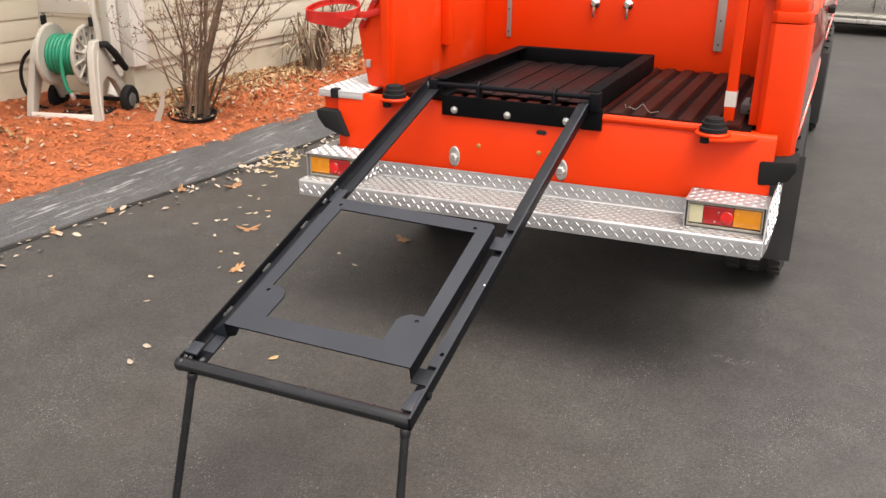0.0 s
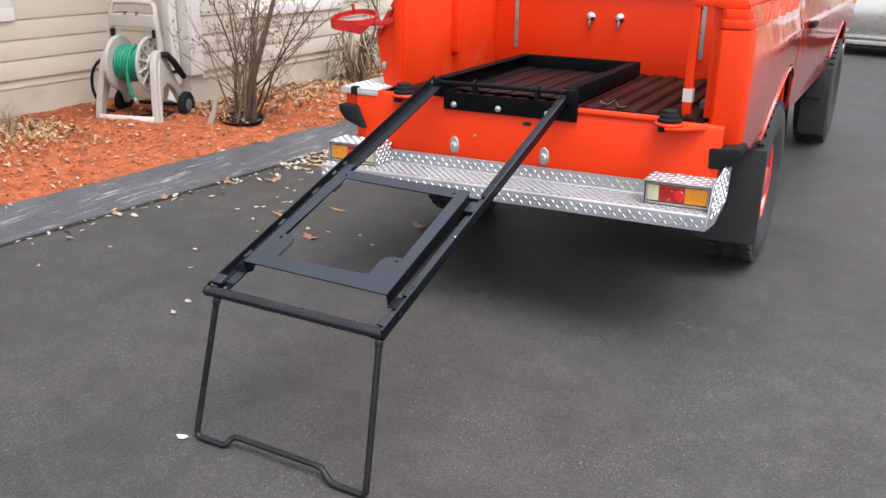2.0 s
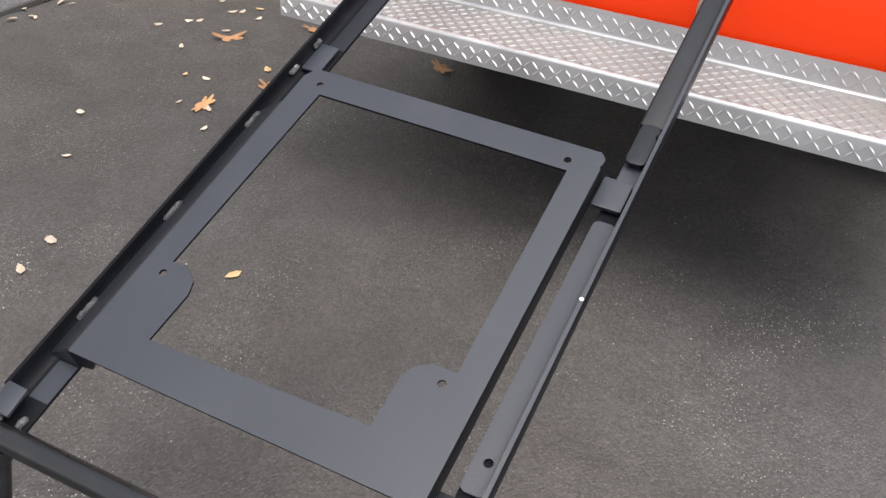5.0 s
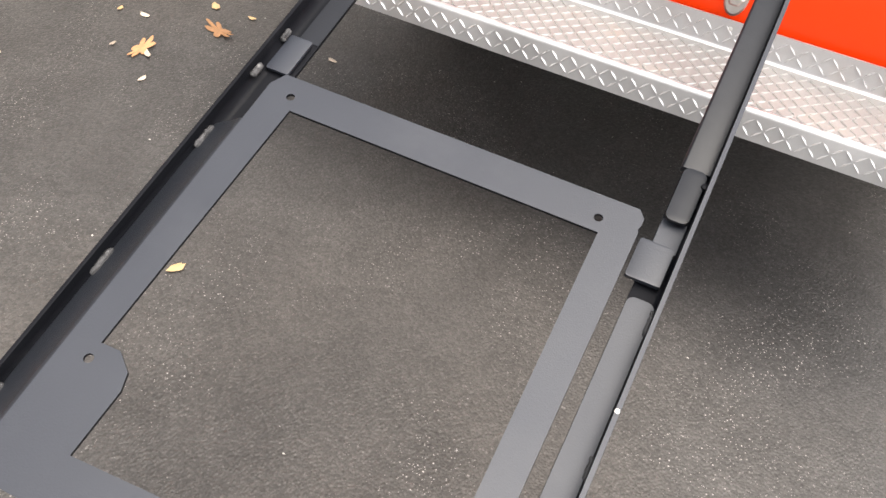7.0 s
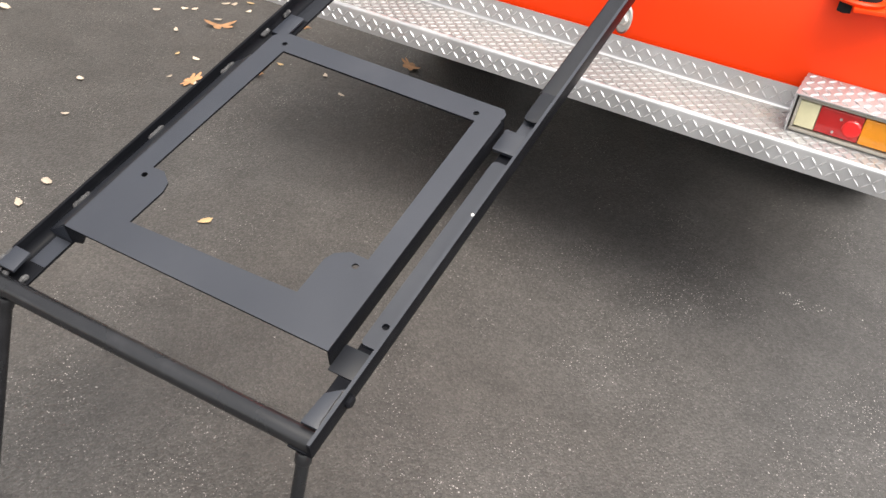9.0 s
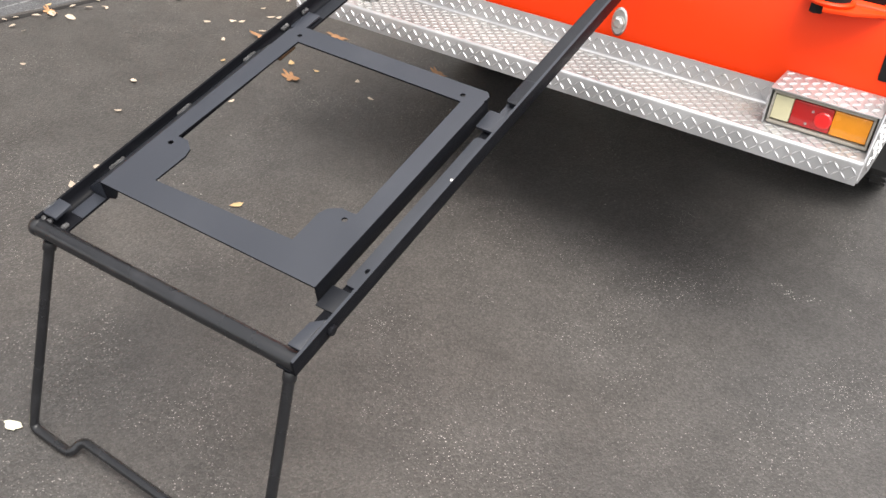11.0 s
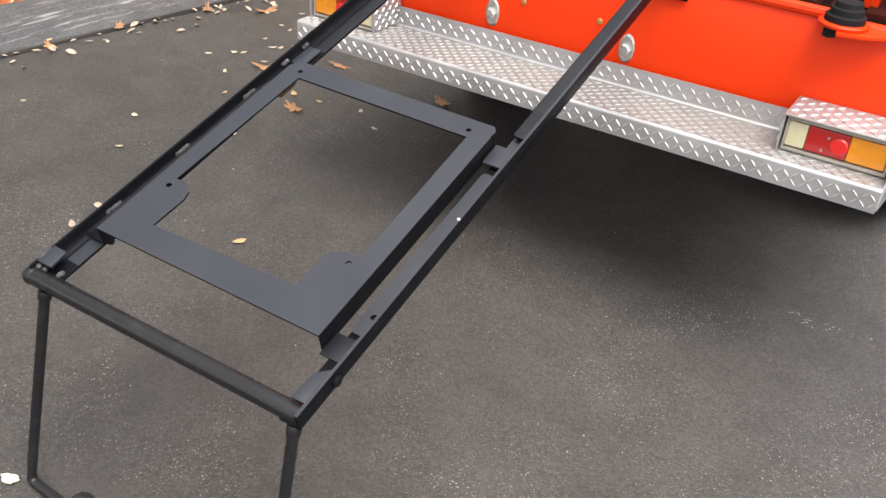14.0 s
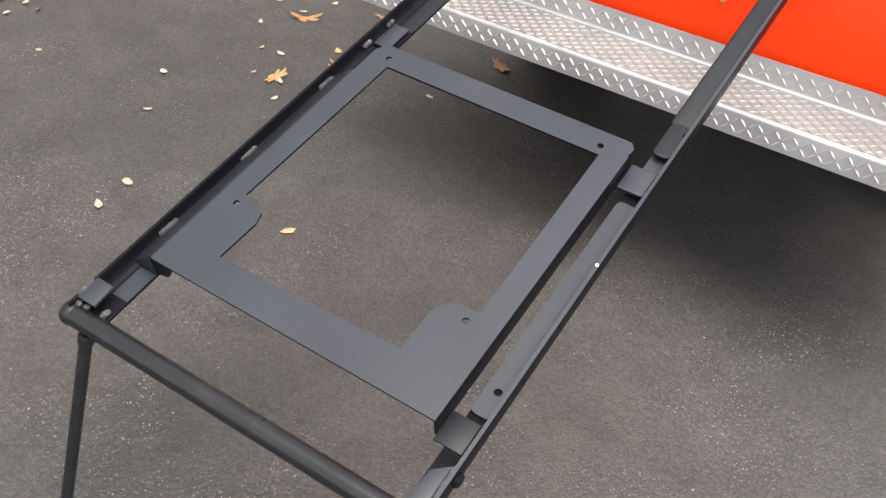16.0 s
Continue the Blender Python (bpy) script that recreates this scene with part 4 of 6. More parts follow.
def lugs(origin, u, v, nu, nv, pitch, skip=None, reach=1.15, fat=0.165):
    """Rows of lugs in alternate directions over a face spanned by u and v."""
    bm = B()
    u, v = Vector(u).normalized(), Vector(v).normalized()
    n = u.cross(v).normalized()
    for i in range(nu):
        for j in range(nv):
            c = Vector(origin) + u * (pitch * (i + 0.5)) + v * (pitch * (j + 0.5))
            if skip is not None and skip(c):
                continue
            d = (u + v) if (i + j) % 2 else (u - v)
            lug(bm, c, d.normalized(), n, pitch * reach, pitch * fat, 0.0026)
    return bm


STEP_Z, LIP_Y, LIP_Z, UP_Z = 0.5465, -0.196, 0.489, 0.602


def arc(cy, cz, r, a0, a1, n=5):
    return [(cy + r * math.cos(radians(a0 + (a1 - a0) * k / n)), cz + r * math.sin(radians(a0 + (a1 - a0) * k / n))) for k in range(n + 1)]


outside = [(LIP_Y, LIP_Z)] + arc(LIP_Y + 0.008, STEP_Z - 0.008, 0.008, 180, 90) + arc(-0.018 - 0.006, STEP_Z + 0.006, 0.006, -90, 0) + [(-0.018, UP_Z)]
inside = [(-0.014, UP_Z)] + arc(-0.018 - 0.006, STEP_Z + 0.006, 0.010, 0, -90) + arc(LIP_Y + 0.008, STEP_Z - 0.008, 0.004, 90, 180) + [(LIP_Y + 0.004, LIP_Z)]
bumper = part("step_bumper", prism(B(), outside + inside, "x", -0.745, 0.906), TREAD, truck, "bright aluminium tread-plate step bumper", smooth=50)
step_skip = lambda c: (not (-0.50 < c.x < 0.665) and c.y > -0.143) or c.y > -0.030
part("step_tread", box(B(), -0.50, 0.665, LIP_Y + 0.012, -0.026, STEP_Z + 0.0002, STEP_Z + 0.0010), WORN, bumper, "worn, scuffed step surface")
sl = part("step_relief", lugs((-0.742, LIP_Y + 0.006, STEP_Z + 0.0008), (1, 0, 0), (0, 1, 0), 96, 10, 0.0170, step_skip, 1.20), WORN_LUG, bumper, "raised lugs of the step", smooth=2.0)
sl["kind"] = "stuff"
ll = part("lip_relief", lugs((-0.742, LIP_Y - 0.0002, LIP_Z + 0.007), (1, 0, 0), (0, 0, 1), 88, 2, 0.0187, None, 1.16, 0.21), LUG, bumper, smooth=2.0)
ll["kind"] = "stuff"
ul = part("upstand_relief", lugs((-0.50, -0.0182, STEP_Z + 0.008), (1, 0, 0), (0, 0, 1), 60, 2, 0.0192, None, 1.12, 0.19), LUG, bumper, smooth=2.0)
ul["kind"] = "stuff"
for k in range(4):
    part("rivet", lathe(B(), [(0.0045, -0.001), (0.0045, 0.001), (0.002, 0.002)], (-0.38 + 0.30 * k, -0.018, 0.586), (0, -1, 0), 10), STEEL, bumper)
FLARE = Matrix(((1, 0.08, 0, 0.08 * 0.181), (0, 1, 0, 0), (0, 0, 1, 0), (0, 0, 0, 1)))
end = prism(B(), [(-0.196, 0.500), (-0.180, 0.489), (-0.09, 0.489), (0.04, 0.545), (0.075, 0.680), (0.045, 0.700), (-0.140, 0.645)], "x", 0.904, 0.909, FLARE)
part("end_plate", end, TREAD, bumper, bevel=0.002)
el2 = part("end_relief", lugs((0.9118, -0.15, 0.502), (0.08, 1, 0), (0, 0, 1), 9, 9, 0.0205, lambda c: c.z > 0.69 + 0.4 * (c.y + 0.02) or c.z < 0.52 + 0.28 * (c.y + 0.1)), LUG, bumper, smooth=2.0)
el2["kind"] = "stuff"


dl = part("deck_relief", lugs((-0.768, 0.002, 0.8422), (1, 0, 0), (0, 1, 0), 9, 20, 0.0195), DECK, deck_ob, smooth=2.0)
dl["kind"] = "stuff"


LEVEL = Matrix.Translation((0.90, 0, 0.011)) @ Matrix.Rotation(-0.0135, 4, "Y") @ Matrix.Translation((-0.90, 0, 0))
bumper.matrix_local = LEVEL


def lamp_box(x0, x1, outer_right):
    z0, z1, y0 = 0.5475, 0.634, -0.142
    bm = B()
    box(bm, x0, x1, y0 - 0.004, -0.006, z1, z1 + 0.004)
    box(bm, x0, x0 + 0.004, y0, -0.006, z0, z1)
    box(bm, x1 - 0.004, x1, y0, -0.006, z0, z1)
    ob = part("lamp_box", bm, TREAD, bumper, "tread-plate lamp housing", bevel=0.001)
    tl = part("housing_relief", lugs((x0 + 0.004, y0, z1 + 0.0042), (1, 0, 0), (0, 1, 0), int((x1 - x0) / 0.0212), 6, 0.0212), LUG, bumper, smooth=2.0)
    tl["kind"] = "stuff"
    if outer_right:
        inner_lugs = lugs((x0 - 0.0002, -0.012, z0 + 0.004), (0, -1, 0), (0, 0, 1), 8, 5, 0.0163)
    else:
        inner_lugs = lugs((x1 + 0.0002, y0 + 0.004, z0 + 0.004), (0, 1, 0), (0, 0, 1), 8, 5, 0.0163)
        part("box_return", box(B(), x0, x0 + 0.050, -0.0055, 0.075, z1, z1 + 0.004), TREAD, bumper, "tread-plate lip running along the body side", bevel=0.001)
    part("cheek_relief", inner_lugs, LUG, bumper, smooth=2.0)["kind"] = "stuff"
    a, b, c, d = x0 + 0.008, x1 - 0.008, z0 + 0.002, z1 - 0.005
    lamp = B()
    for q in ((a, b, c, c + 0.008), (a, b, d - 0.006, d), (a, a + 0.006, c + 0.008, d - 0.006), (b - 0.006, b, c + 0.008, d - 0.006)):
        box(lamp, q[0], q[1], y0 + 0.008, y0 + 0.03, q[2], q[3])
    box(lamp, a, b, y0 + 0.03, y0 + 0.05, c, d)
    tail = part("tail_light", lamp, LAMP_FRAME, truck, "white, red and amber tail light", bevel=0.002, m=LEVEL)
    w = b - a - 0.012
    cuts = [0.0, 0.20, 0.62, 1.0]
    mats = [CLEAR_LENS, RED_LENS, AMBER]
    names = ["clear lens", "red lens", "amber lens"]
    for k in range(3):
        f0, f1 = (cuts[k], cuts[k + 1]) if outer_right else (1 - cuts[k + 1], 1 - cuts[k])
        part("lens", box(B(), a + 0.006 + w * f0, a + 0.006 + w * f1 - 0.001, y0 + 0.010, y0 + 0.03, c + 0.012, d - 0.009), mats[k], tail, names[k], bevel=0.003)
    rx = a + 0.006 + w * (0.53 if outer_right else 0.47)
    part("reflector", lathe(B(), [(0.020, 0.0), (0.020, 0.003), (0.017, 0.006), (0.006, 0.007)], (rx, y0 + 0.011, (c + d) / 2), (0, -1, 0), 24), RED_ROUND, tail, "round red reflector")
    for sx in (0.40, 0.44):
        part("screw", lathe(B(), [(0.003, 0), (0.003, 0.003)], (a + w * (sx if outer_right else 1 - sx), y0 + 0.011, c + 0.022 + (sx - 0.40) * 0.8), (0, -1, 0), 8), STEEL, tail)


lamp_box(0.660, 0.906, True)
lamp_box(-0.742, -0.502, False)

# cab guard: chrome rail on posts, red window bars
guard = part("guard_rail", tube(B(), [(-0.72, 1.30, 1.385), (0.20, 1.30, 1.388), (0.80, 1.30, 1.388)], 0.011, 10), CHROME, truck, "chrome guard rail behind the cab")
for x in (-0.555, 0.01, 0.135, 0.79):
    part("rail_post", tube(B(), [(x, 1.30, 1.286), (x, 1.30, 1.60)], 0.010, 10), CHROME, guard)
    part("post_foot", lathe(B(), [(0.034, 0.0), (0.034, 0.006), (0.016, 0.010)], (x, 1.30, 1.283), (0, 0, 1), 16), STEEL, guard)
for x in (-0.50, -0.22, 0.52):
    part("window_bar", box(B(), x - 0.016, x + 0.016, 1.47, 1.495, 1.297, 1.80), RED, guard, "red window bar", bevel=0.003)

# ---- toolbox across the bed ----
toolbox = thing("truck_toolbox", "red crossbed toolbox with a grey aluminium lid", "toolbox", TRUCK @ pose(0.13, 1.28, 0.838))
TB = Matrix.Translation((-0.13, -1.28, -0.838))
part("body", box(B(), -0.5195, 0.78, 1.065, 1.50, 0.838, 1.236, TB), RED, toolbox, bevel=0.004)
lid = B()
prism(lid, [(1.045, 1.222), (1.045, 1.256), (1.052, 1.262), (1.46, 1.300), (1.505, 1.296), (1.505, 1.245), (1.06, 1.238), (1.053, 1.222)], "x", -0.519, 0.783, TB)
part("lid", lid, ALU, toolbox, "grey aluminium lid with a turned-down lip", bevel=0.002)
for x, w in ((-0.410, 0.020), (0.524, 0.036)):
    es = part("edge_strip", box(B(), x, x + w, 1.056, 1.064, 0.935, 1.222, TB), STRIP, toolbox, "dull metal edge strip", bevel=0.001)
    for z in (0.96, 1.06, 1.17):
        part("rivet", lathe(B(), [(0.004, 0), (0.004, 0.002), (0.002, 0.003)], TB @ Vector((x + w / 2, 1.056, z)), (0, -1, 0), 8), UNDER, es)
for x in (0.0, 0.147):
    lp = lathe(B(), [(0.022, 0.0), (0.022, 0.006), (0.014, 0.010), (0.012, 0.022), (0.018, 0.026), (0.010, 0.032)], TB @ Vector((x, 1.065, 1.105)), (0, -1, 0), 20)
    latch = part("latch", lp, CHROME, toolbox, "chrome turn latch")
    part("latch_handle", box(B(), x - 0.006, x + 0.006, 1.036, 1.046, 1.045, 1.115, TB), CHROME, latch, bevel=0.004)

# tin on the bed rail
tin = B()
prof = [(0.046, 0.0), (0.048, 0.002), (0.048, 0.040), (0.0495, 0.042), (0.0495, 0.046), (0.048, 0.048), (0.048, 0.084), (0.051, 0.088), (0.047, 0.088), (0.045, 0.080), (0.044, 0.010), (0.0, 0.010)]
lathe(tin, prof, (0, 0, 0), (0, 0, 1), 32)
can = part("tin_can", tin, TIN, m=TRUCK @ pose(0.815, 0.50, 1.274))
tagged(can, "open silver tin can standing on the red bed rail", "tin can")

# ---- slide tray in the bed ----
tray = thing("slide_tray", "black steel slide-out tray frame lying in the truck bed", "tray", TRAY_POSE @ pose(0, 0.0, 0.853))
TT = Matrix.Translation((0, 0, -0.853))
for s, x in ((1, 0.308), (-1, -0.292)):
    ch = prism(B(), [(x, 0.853), (x, 0.918), (x - s * 0.045, 0.918), (x - s * 0.045, 0.914), (x - s * 0.005, 0.914), (x - s * 0.005, 0.858), (x - s * 0.045, 0.858), (x - s * 0.045, 0.853)], "y", 0.0, 0.90, TT)
    part("side_channel", ch, BLACK_SHADED, tray, bevel=0.001)
part("rear_channel", box(B(), -0.287, 0.303, 0.870, 0.90, 0.853, 0.918, TT), BLACK_SHADED, tray, bevel=0.002)
part("tray_floor", box(B(), -0.287, 0.303, 0.10, 0.868, 0.8535, 0.8565, TT), BED_TRAY, tray, "dark worn tray floor")
for k in range(6):
    part("floor_rib", box(B(), -0.255 + 0.095 * k, -0.205 + 0.095 * k, 0.10, 0.866, 0.8567, 0.8605, TT), BED_TRAY, tray, bevel=0.0015)
apron = B()
box(apron, -0.255, 0.330, -0.012, -0.004, 0.790, 0.862, TT)
ap = part("front_apron", apron, BLACK_SHADED, tray, "black bolted front apron", bevel=0.002)
for x in (-0.206, -0.005, 0.208):
    part("bolt_head", lathe(B(), [(0.013, 0), (0.013, 0.003), (0.009, 0.004), (0.009, 0.011), (0.005, 0.013)], TT @ Vector((x, -0.012, 0.812)), (0, -1, 0), 12), STEEL, ap, "zinc bolt")
rod = part("front_rod", tube(B(), [TT @ Vector((-0.288, -0.006, 0.898)), TT @ Vector((0.300, -0.006, 0.900))], 0.009, 12), BLACK, tray, "round black front rod")
for x in (-0.115, 0.160):
    loop = [(x, -0.020, 0.862), (x, -0.020, 0.905), (x, -0.006, 0.915), (x, 0.010, 0.905), (x, 0.012, 0.862)]
    part("rod_clamp", tube(B(), [TT @ Vector(p) for p in loop], 0.007, 8), BLACK, rod)
for x in (-0.288, 0.300):
    part("rod_bracket", box(B(), x - 0.016, x + 0.016, -0.022, 0.03, 0.855, 0.915, TT), BLACK, rod, bevel=0.004)
part("pivot_bolt", lathe(B(), [(0.012, 0), (0.012, 0.008), (0.007, 0.011)], TT @ Vector((-0.306, -0.01, 0.895)), (-0.4, -1, 0.2), 6), STEEL, tray)
wire = [(0.37, 0.16, 0.860), (0.385, 0.11, 0.858), (0.40, 0.085, 0.868), (0.42, 0.10, 0.858), (0.44, 0.12, 0.876), (0.46, 0.10, 0.860), (0.475, 0.075, 0.858), (0.50, 0.085, 0.862)]
wl2 = part("loose_wire", tube(B(), [TRUCK @ Vector(p) for p in wire], 0.0013, 6), WIRE)
tagged(wl2, "thin bent wire lying on the bed floor", "wire")

# ---- loading rack that leans from the tray to the ground ----
RX, RY = Vector((0.99509, 0.09481, -0.0285)), Vector((-0.05237, 0.95720, 0.28465))
RN = RX.cross(RY).normalized()
RO = Vector((0.0372, -0.9762, 0.6271))
RACK = Matrix(((RX.x, RY.x, RN.x, 0), (RX.y, RY.y, RN.y, 0), (RX.z, RY.z, RN.z, 0), (0, 0, 0, 1)))
FOOT = Vector((0.09, -1.50, 0.0))
rack = thing("loading_rack", "black welded steel loading rack leaning from the truck to the ground", "loading rack", Matrix.Translation(FOOT))
RK = Matrix.Translation(RO - FOOT) @ RACK
WALL_R, WALL_L, BASE_R, BASE_L = 0.308, -0.2910, -0.046, -0.050
TOP_R, TOP_L = -0.010, -0.0165


def weld_bead(v0, v1, u, w, parent, seed, fat=0.0045):
    """A lumpy fillet of weld laid along a rail."""
    wr = random.Random(seed)
    n = 14
    pts = [RK @ Vector((u + wr.uniform(-0.0006, 0.0006), v0 + (v1 - v0) * k / (n - 1), w + wr.uniform(-0.0006, 0.0006))) for k in range(n)]
    radii = [fat * (0.6 if k in (0, n - 1) else 1.0) * wr.uniform(0.86, 1.1) for k in range(n)]
    return part("weld", tube(B(), pts, radii, 7), WELD, parent, "rough weld bead", smooth=20)


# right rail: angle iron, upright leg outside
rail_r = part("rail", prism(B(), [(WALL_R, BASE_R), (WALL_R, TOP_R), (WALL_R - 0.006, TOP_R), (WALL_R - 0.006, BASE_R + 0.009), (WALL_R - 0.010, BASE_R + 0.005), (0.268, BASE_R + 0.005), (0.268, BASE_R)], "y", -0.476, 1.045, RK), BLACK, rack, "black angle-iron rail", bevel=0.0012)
# Pale strip paints in the light falling on the rail's top edge.
part("worn_edge", box(B(), WALL_R - 0.0058, WALL_R - 0.0004, -0.474, 1.04, TOP_R + 0.0002, TOP_R + 0.0008, RK), BLACK_LIT, rail_r, "rail top edge, coloured paler as lit from above")
# left rail: angle iron with a rounded root
root = [(WALL_L + 0.005 + 0.013 * (1 - math.cos(a)), BASE_L + 0.005 + 0.016 * (1 - math.sin(a))) for a in [radians(18 * k) for k in range(6)]]
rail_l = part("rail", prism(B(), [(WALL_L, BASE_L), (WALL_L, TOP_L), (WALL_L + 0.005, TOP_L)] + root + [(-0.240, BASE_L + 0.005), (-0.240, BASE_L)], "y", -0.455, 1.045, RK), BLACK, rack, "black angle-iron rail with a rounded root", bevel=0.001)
# Thin lighter strips paint the sky's reflection onto the dark flange.
for v0, v1, paint in ((-0.400, -0.343, BLACK_LIT), (0.320, 1.0, BLACK_HALF_LIT)):
    part("flange_face", box(B(), -0.270, -0.2405, v0, v1, BASE_L + 0.0052, BASE_L + 0.0060, RK), paint, rail_l, "flange face coloured lighter for the sky reflected in it")
# end blocks by the cross bar
part("end_block", prism(B(), [(-0.289, -0.439), (-0.254, -0.439), (-0.257, -0.400), (-0.289, -0.399)], "z", -0.0225, -0.0165, RK), BLACK_LIT, rail_l, "small welded end plate", bevel=0.0015)
part("end_block", prism(B(), [(0.272, -0.446), (0.3015, -0.446), (0.3015, -0.372), (0.276, -0.394)], "z", -0.024, -0.018, RK), BLACK_LIT, rail_r, "small welded end plate", bevel=0.0015)
part("block_web", box(B(), -0.289, -0.284, -0.438, -0.400, BASE_L + 0.006, -0.0226, RK), BLACK, rail_l)
for k, (v0, v1) in enumerate(((-0.288, -0.250), (-0.104, -0.066), (0.098, 0.135))):
    weld_bead(v0, v1, -0.2815, -0.0330, rail_l, 3 + k, 0.0046)
weld_bead(0.226, 0.250, -0.2815, -0.0310, rail_l, 9, 0.005)
weld_bead(0.298, 0.318, -0.2815, -0.0310, rail_l, 10)
weld_bead(-0.436, -0.405, -0.2885, -0.0175, rail_l, 11, 0.003)
weld_bead(-0.440, -0.378, 0.3005, -0.0175, rail_r, 12, 0.0034)
weld_bead(-0.452, -0.425, -0.250, BASE_L + 0.008, rail_l, 13, 0.005)
weld_bead(0.094, 0.128, 0.3005, -0.0345, rail_r, 14, 0.0026)
weld_bead(-0.085, -0.058, 0.3005, -0.0345, rail_r, 15, 0.0026)
# right rail: slide strip with a hole, stepped plates
def holed_plate(outline, holes, w0, w1, m, n=14):
    """A flat plate with round holes, filled as one face with bridges."""
    bm = B()
    loops = [outline] + [[(c[0] + c[2] * math.cos(2 * math.pi * k / n), c[1] + c[2] * math.sin(2 * math.pi * k / n)) for k in range(n)] for c in holes]
    edges = []
    for lp in loops:
        vs = [bm.verts.new((x, y, w1)) for x, y in lp]
        edges += [bm.edges.new((vs[i], vs[(i + 1) % len(vs)])) for i in range(len(vs))]
    bmesh.ops.triangle_fill(bm, edges=edges, use_beauty=True, use_dissolve=False)
    faces = list(bm.faces)
    made = bmesh.ops.extrude_face_region(bm, geom=faces)
    for v in made["geom"]:
        if isinstance(v, bmesh.types.BMVert):
            v.co.z = w0
    for v in bm.verts:
        v.co = m @ v.co
    return bm


def round_ends(u0, u1, v0, v1, r):
    pts = []
    for cu, cv, a0 in ((u1 - r, v0 + r, -90), (u1 - r, v1 - r, 0), (u0 + r, v1 - r, 90), (u0 + r, v0 + r, 180)):
        pts += [(cu + r * math.cos(radians(a0 + 22.5 * k)), cv + r * math.sin(radians(a0 + 22.5 * k))) for k in range(5)]
    return pts


strip = holed_plate(round_ends(0.2685, 0.3010, -0.293, 0.136, 0.009), [(0.287, -0.251, 0.0060)], -0.040, -0.034, RK)
part("slide_strip", strip, BLACK_LIT, rack, "flat black strip with a drilled hole", bevel=0.0)
part("stop_tab", holed_plate(round_ends(0.2545, 0.2965, 0.156, 0.212, 0.003), [], -0.034, -0.028, RK), BLACK_LIT, rack, "square stop tab", bevel=0.001)
part("tab_spacer", box(B(), 0.272, 0.2965, 0.158, 0.210, -0.0408, -0.0342, RK), BLACK, rack)
part("retaining_clip", holed_plate(round_ends(0.2690, 0.2985, 0.249, 0.333, 0.009), [], -0.0308, -0.0262, RK), BLACK_HALF_LIT, rack, "rounded retaining clip", bevel=0.0012)
# Another lighter strip, colouring the sheen into this stretch of flange.
part("flange_face", box(B(), 0.2690, 0.3005, 0.2125, 0.258, BASE_R + 0.0052, BASE_R + 0.0060, RK), BLACK_LIT, rail_r, "flange face coloured lighter for the sky reflected in it")
part("clip_block", box(B(), 0.2705, 0.298, 0.262, 0.330, -0.0408, -0.0309, RK), BLACK, rack)
part("clip_rivet", lathe(B(), [(0.0045, -0.001), (0.0045, 0.002), (0.002, 0.003)], RK @ Vector((0.2995, 0.312, -0.026)), tuple(RN), 10), BLACK, rack)
cover = B()
prism(cover, [(0.2635, -0.0408), (0.3010, -0.0408), (0.3010, -0.030), (0.2665, -0.030), (0.2635, -0.033)], "y", 0.334, 1.0, RK)
part("rail_cover", cover, BLACK_HALF_LIT, rack, "flat cover strip on the rail", bevel=0.001)
part("bridge_plate", holed_plate(round_ends(-0.2785, -0.2455, 0.252, 0.317, 0.003), [], -0.0405, -0.0360, RK), BLACK_LIT, rack, "small plate bridging the rail", bevel=0.001)
# Darkest black here paints the shadow beneath the bridge plate.
part("bridge_spacer", box(B(), -0.2725, -0.2560, 0.255, 0.314, BASE_L + 0.0062, -0.0407, RK), BLACK_SHADED, rack)
part("flange_tab", box(B(), -0.2398, -0.2300, 0.153, 0.206, -0.0495, -0.0455, RK), RUSTY, rack, "rust-stained tab on the rail flange", bevel=0.001)
part("white_dot", lathe(B(), [(0.0028, -0.002), (0.0028, 0.001), (0.001, 0.0015)], RK @ Vector((0.3045, -0.012, TOP_R)), tuple(RN), 10), WHITE, rack, "dab of white paint")
# carrier plate with its window
OUTER = [(-0.2365, -0.341), (0.250, -0.343), (0.250, 0.196), (0.248, 0.200), (0.250, 0.206), (0.250, 0.217), (0.241, 0.228), (-0.226, 0.226), (-0.2365, 0.205)]
WINDOW = [(-0.192, 0.177), (0.2086, 0.177), (0.2122, -0.176), (0.196, -0.176), (0.181, -0.1755), (0.160, -0.189), (0.153, -0.206), (0.153, -0.278), (-0.154, -0.287), (-0.151, -0.212), (-0.157, -0.192), (-0.178, -0.1755), (-0.2015, -0.176)]
bm = B()
edges = []
for lp in [OUTER, WINDOW] + [[(cu + 0.0055 * math.cos(math.pi * k / 6), cv + 0.0055 * math.sin(math.pi * k / 6)) for k in range(12)] for cu, cv in ((-0.202, -0.196), (0.202, -0.196), (-0.202, 0.196), (0.202, 0.196))]:
    vs = [bm.verts.new((x, y, 0.0)) for x, y in lp]
    edges += [bm.edges.new((vs[i], vs[(i + 1) % len(vs)])) for i in range(len(vs))]
bmesh.ops.triangle_fill(bm, edges=edges, use_beauty=True, use_dissolve=False)
made = bmesh.ops.extrude_face_region(bm, geom=list(bm.faces))
for v in made["geom"]:
    if isinstance(v, bmesh.types.BMVert):
        v.co.z = -0.004
for v in bm.verts:
    v.co = RK @ v.co
plate = part("carrier_plate", bm, BLACK_LIT, rack, "flat black plate with a notched rectangular window", smooth=20)
# Thickness faces switch to the darker black to paint in their shade.
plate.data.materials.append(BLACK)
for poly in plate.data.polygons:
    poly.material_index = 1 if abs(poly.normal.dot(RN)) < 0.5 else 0
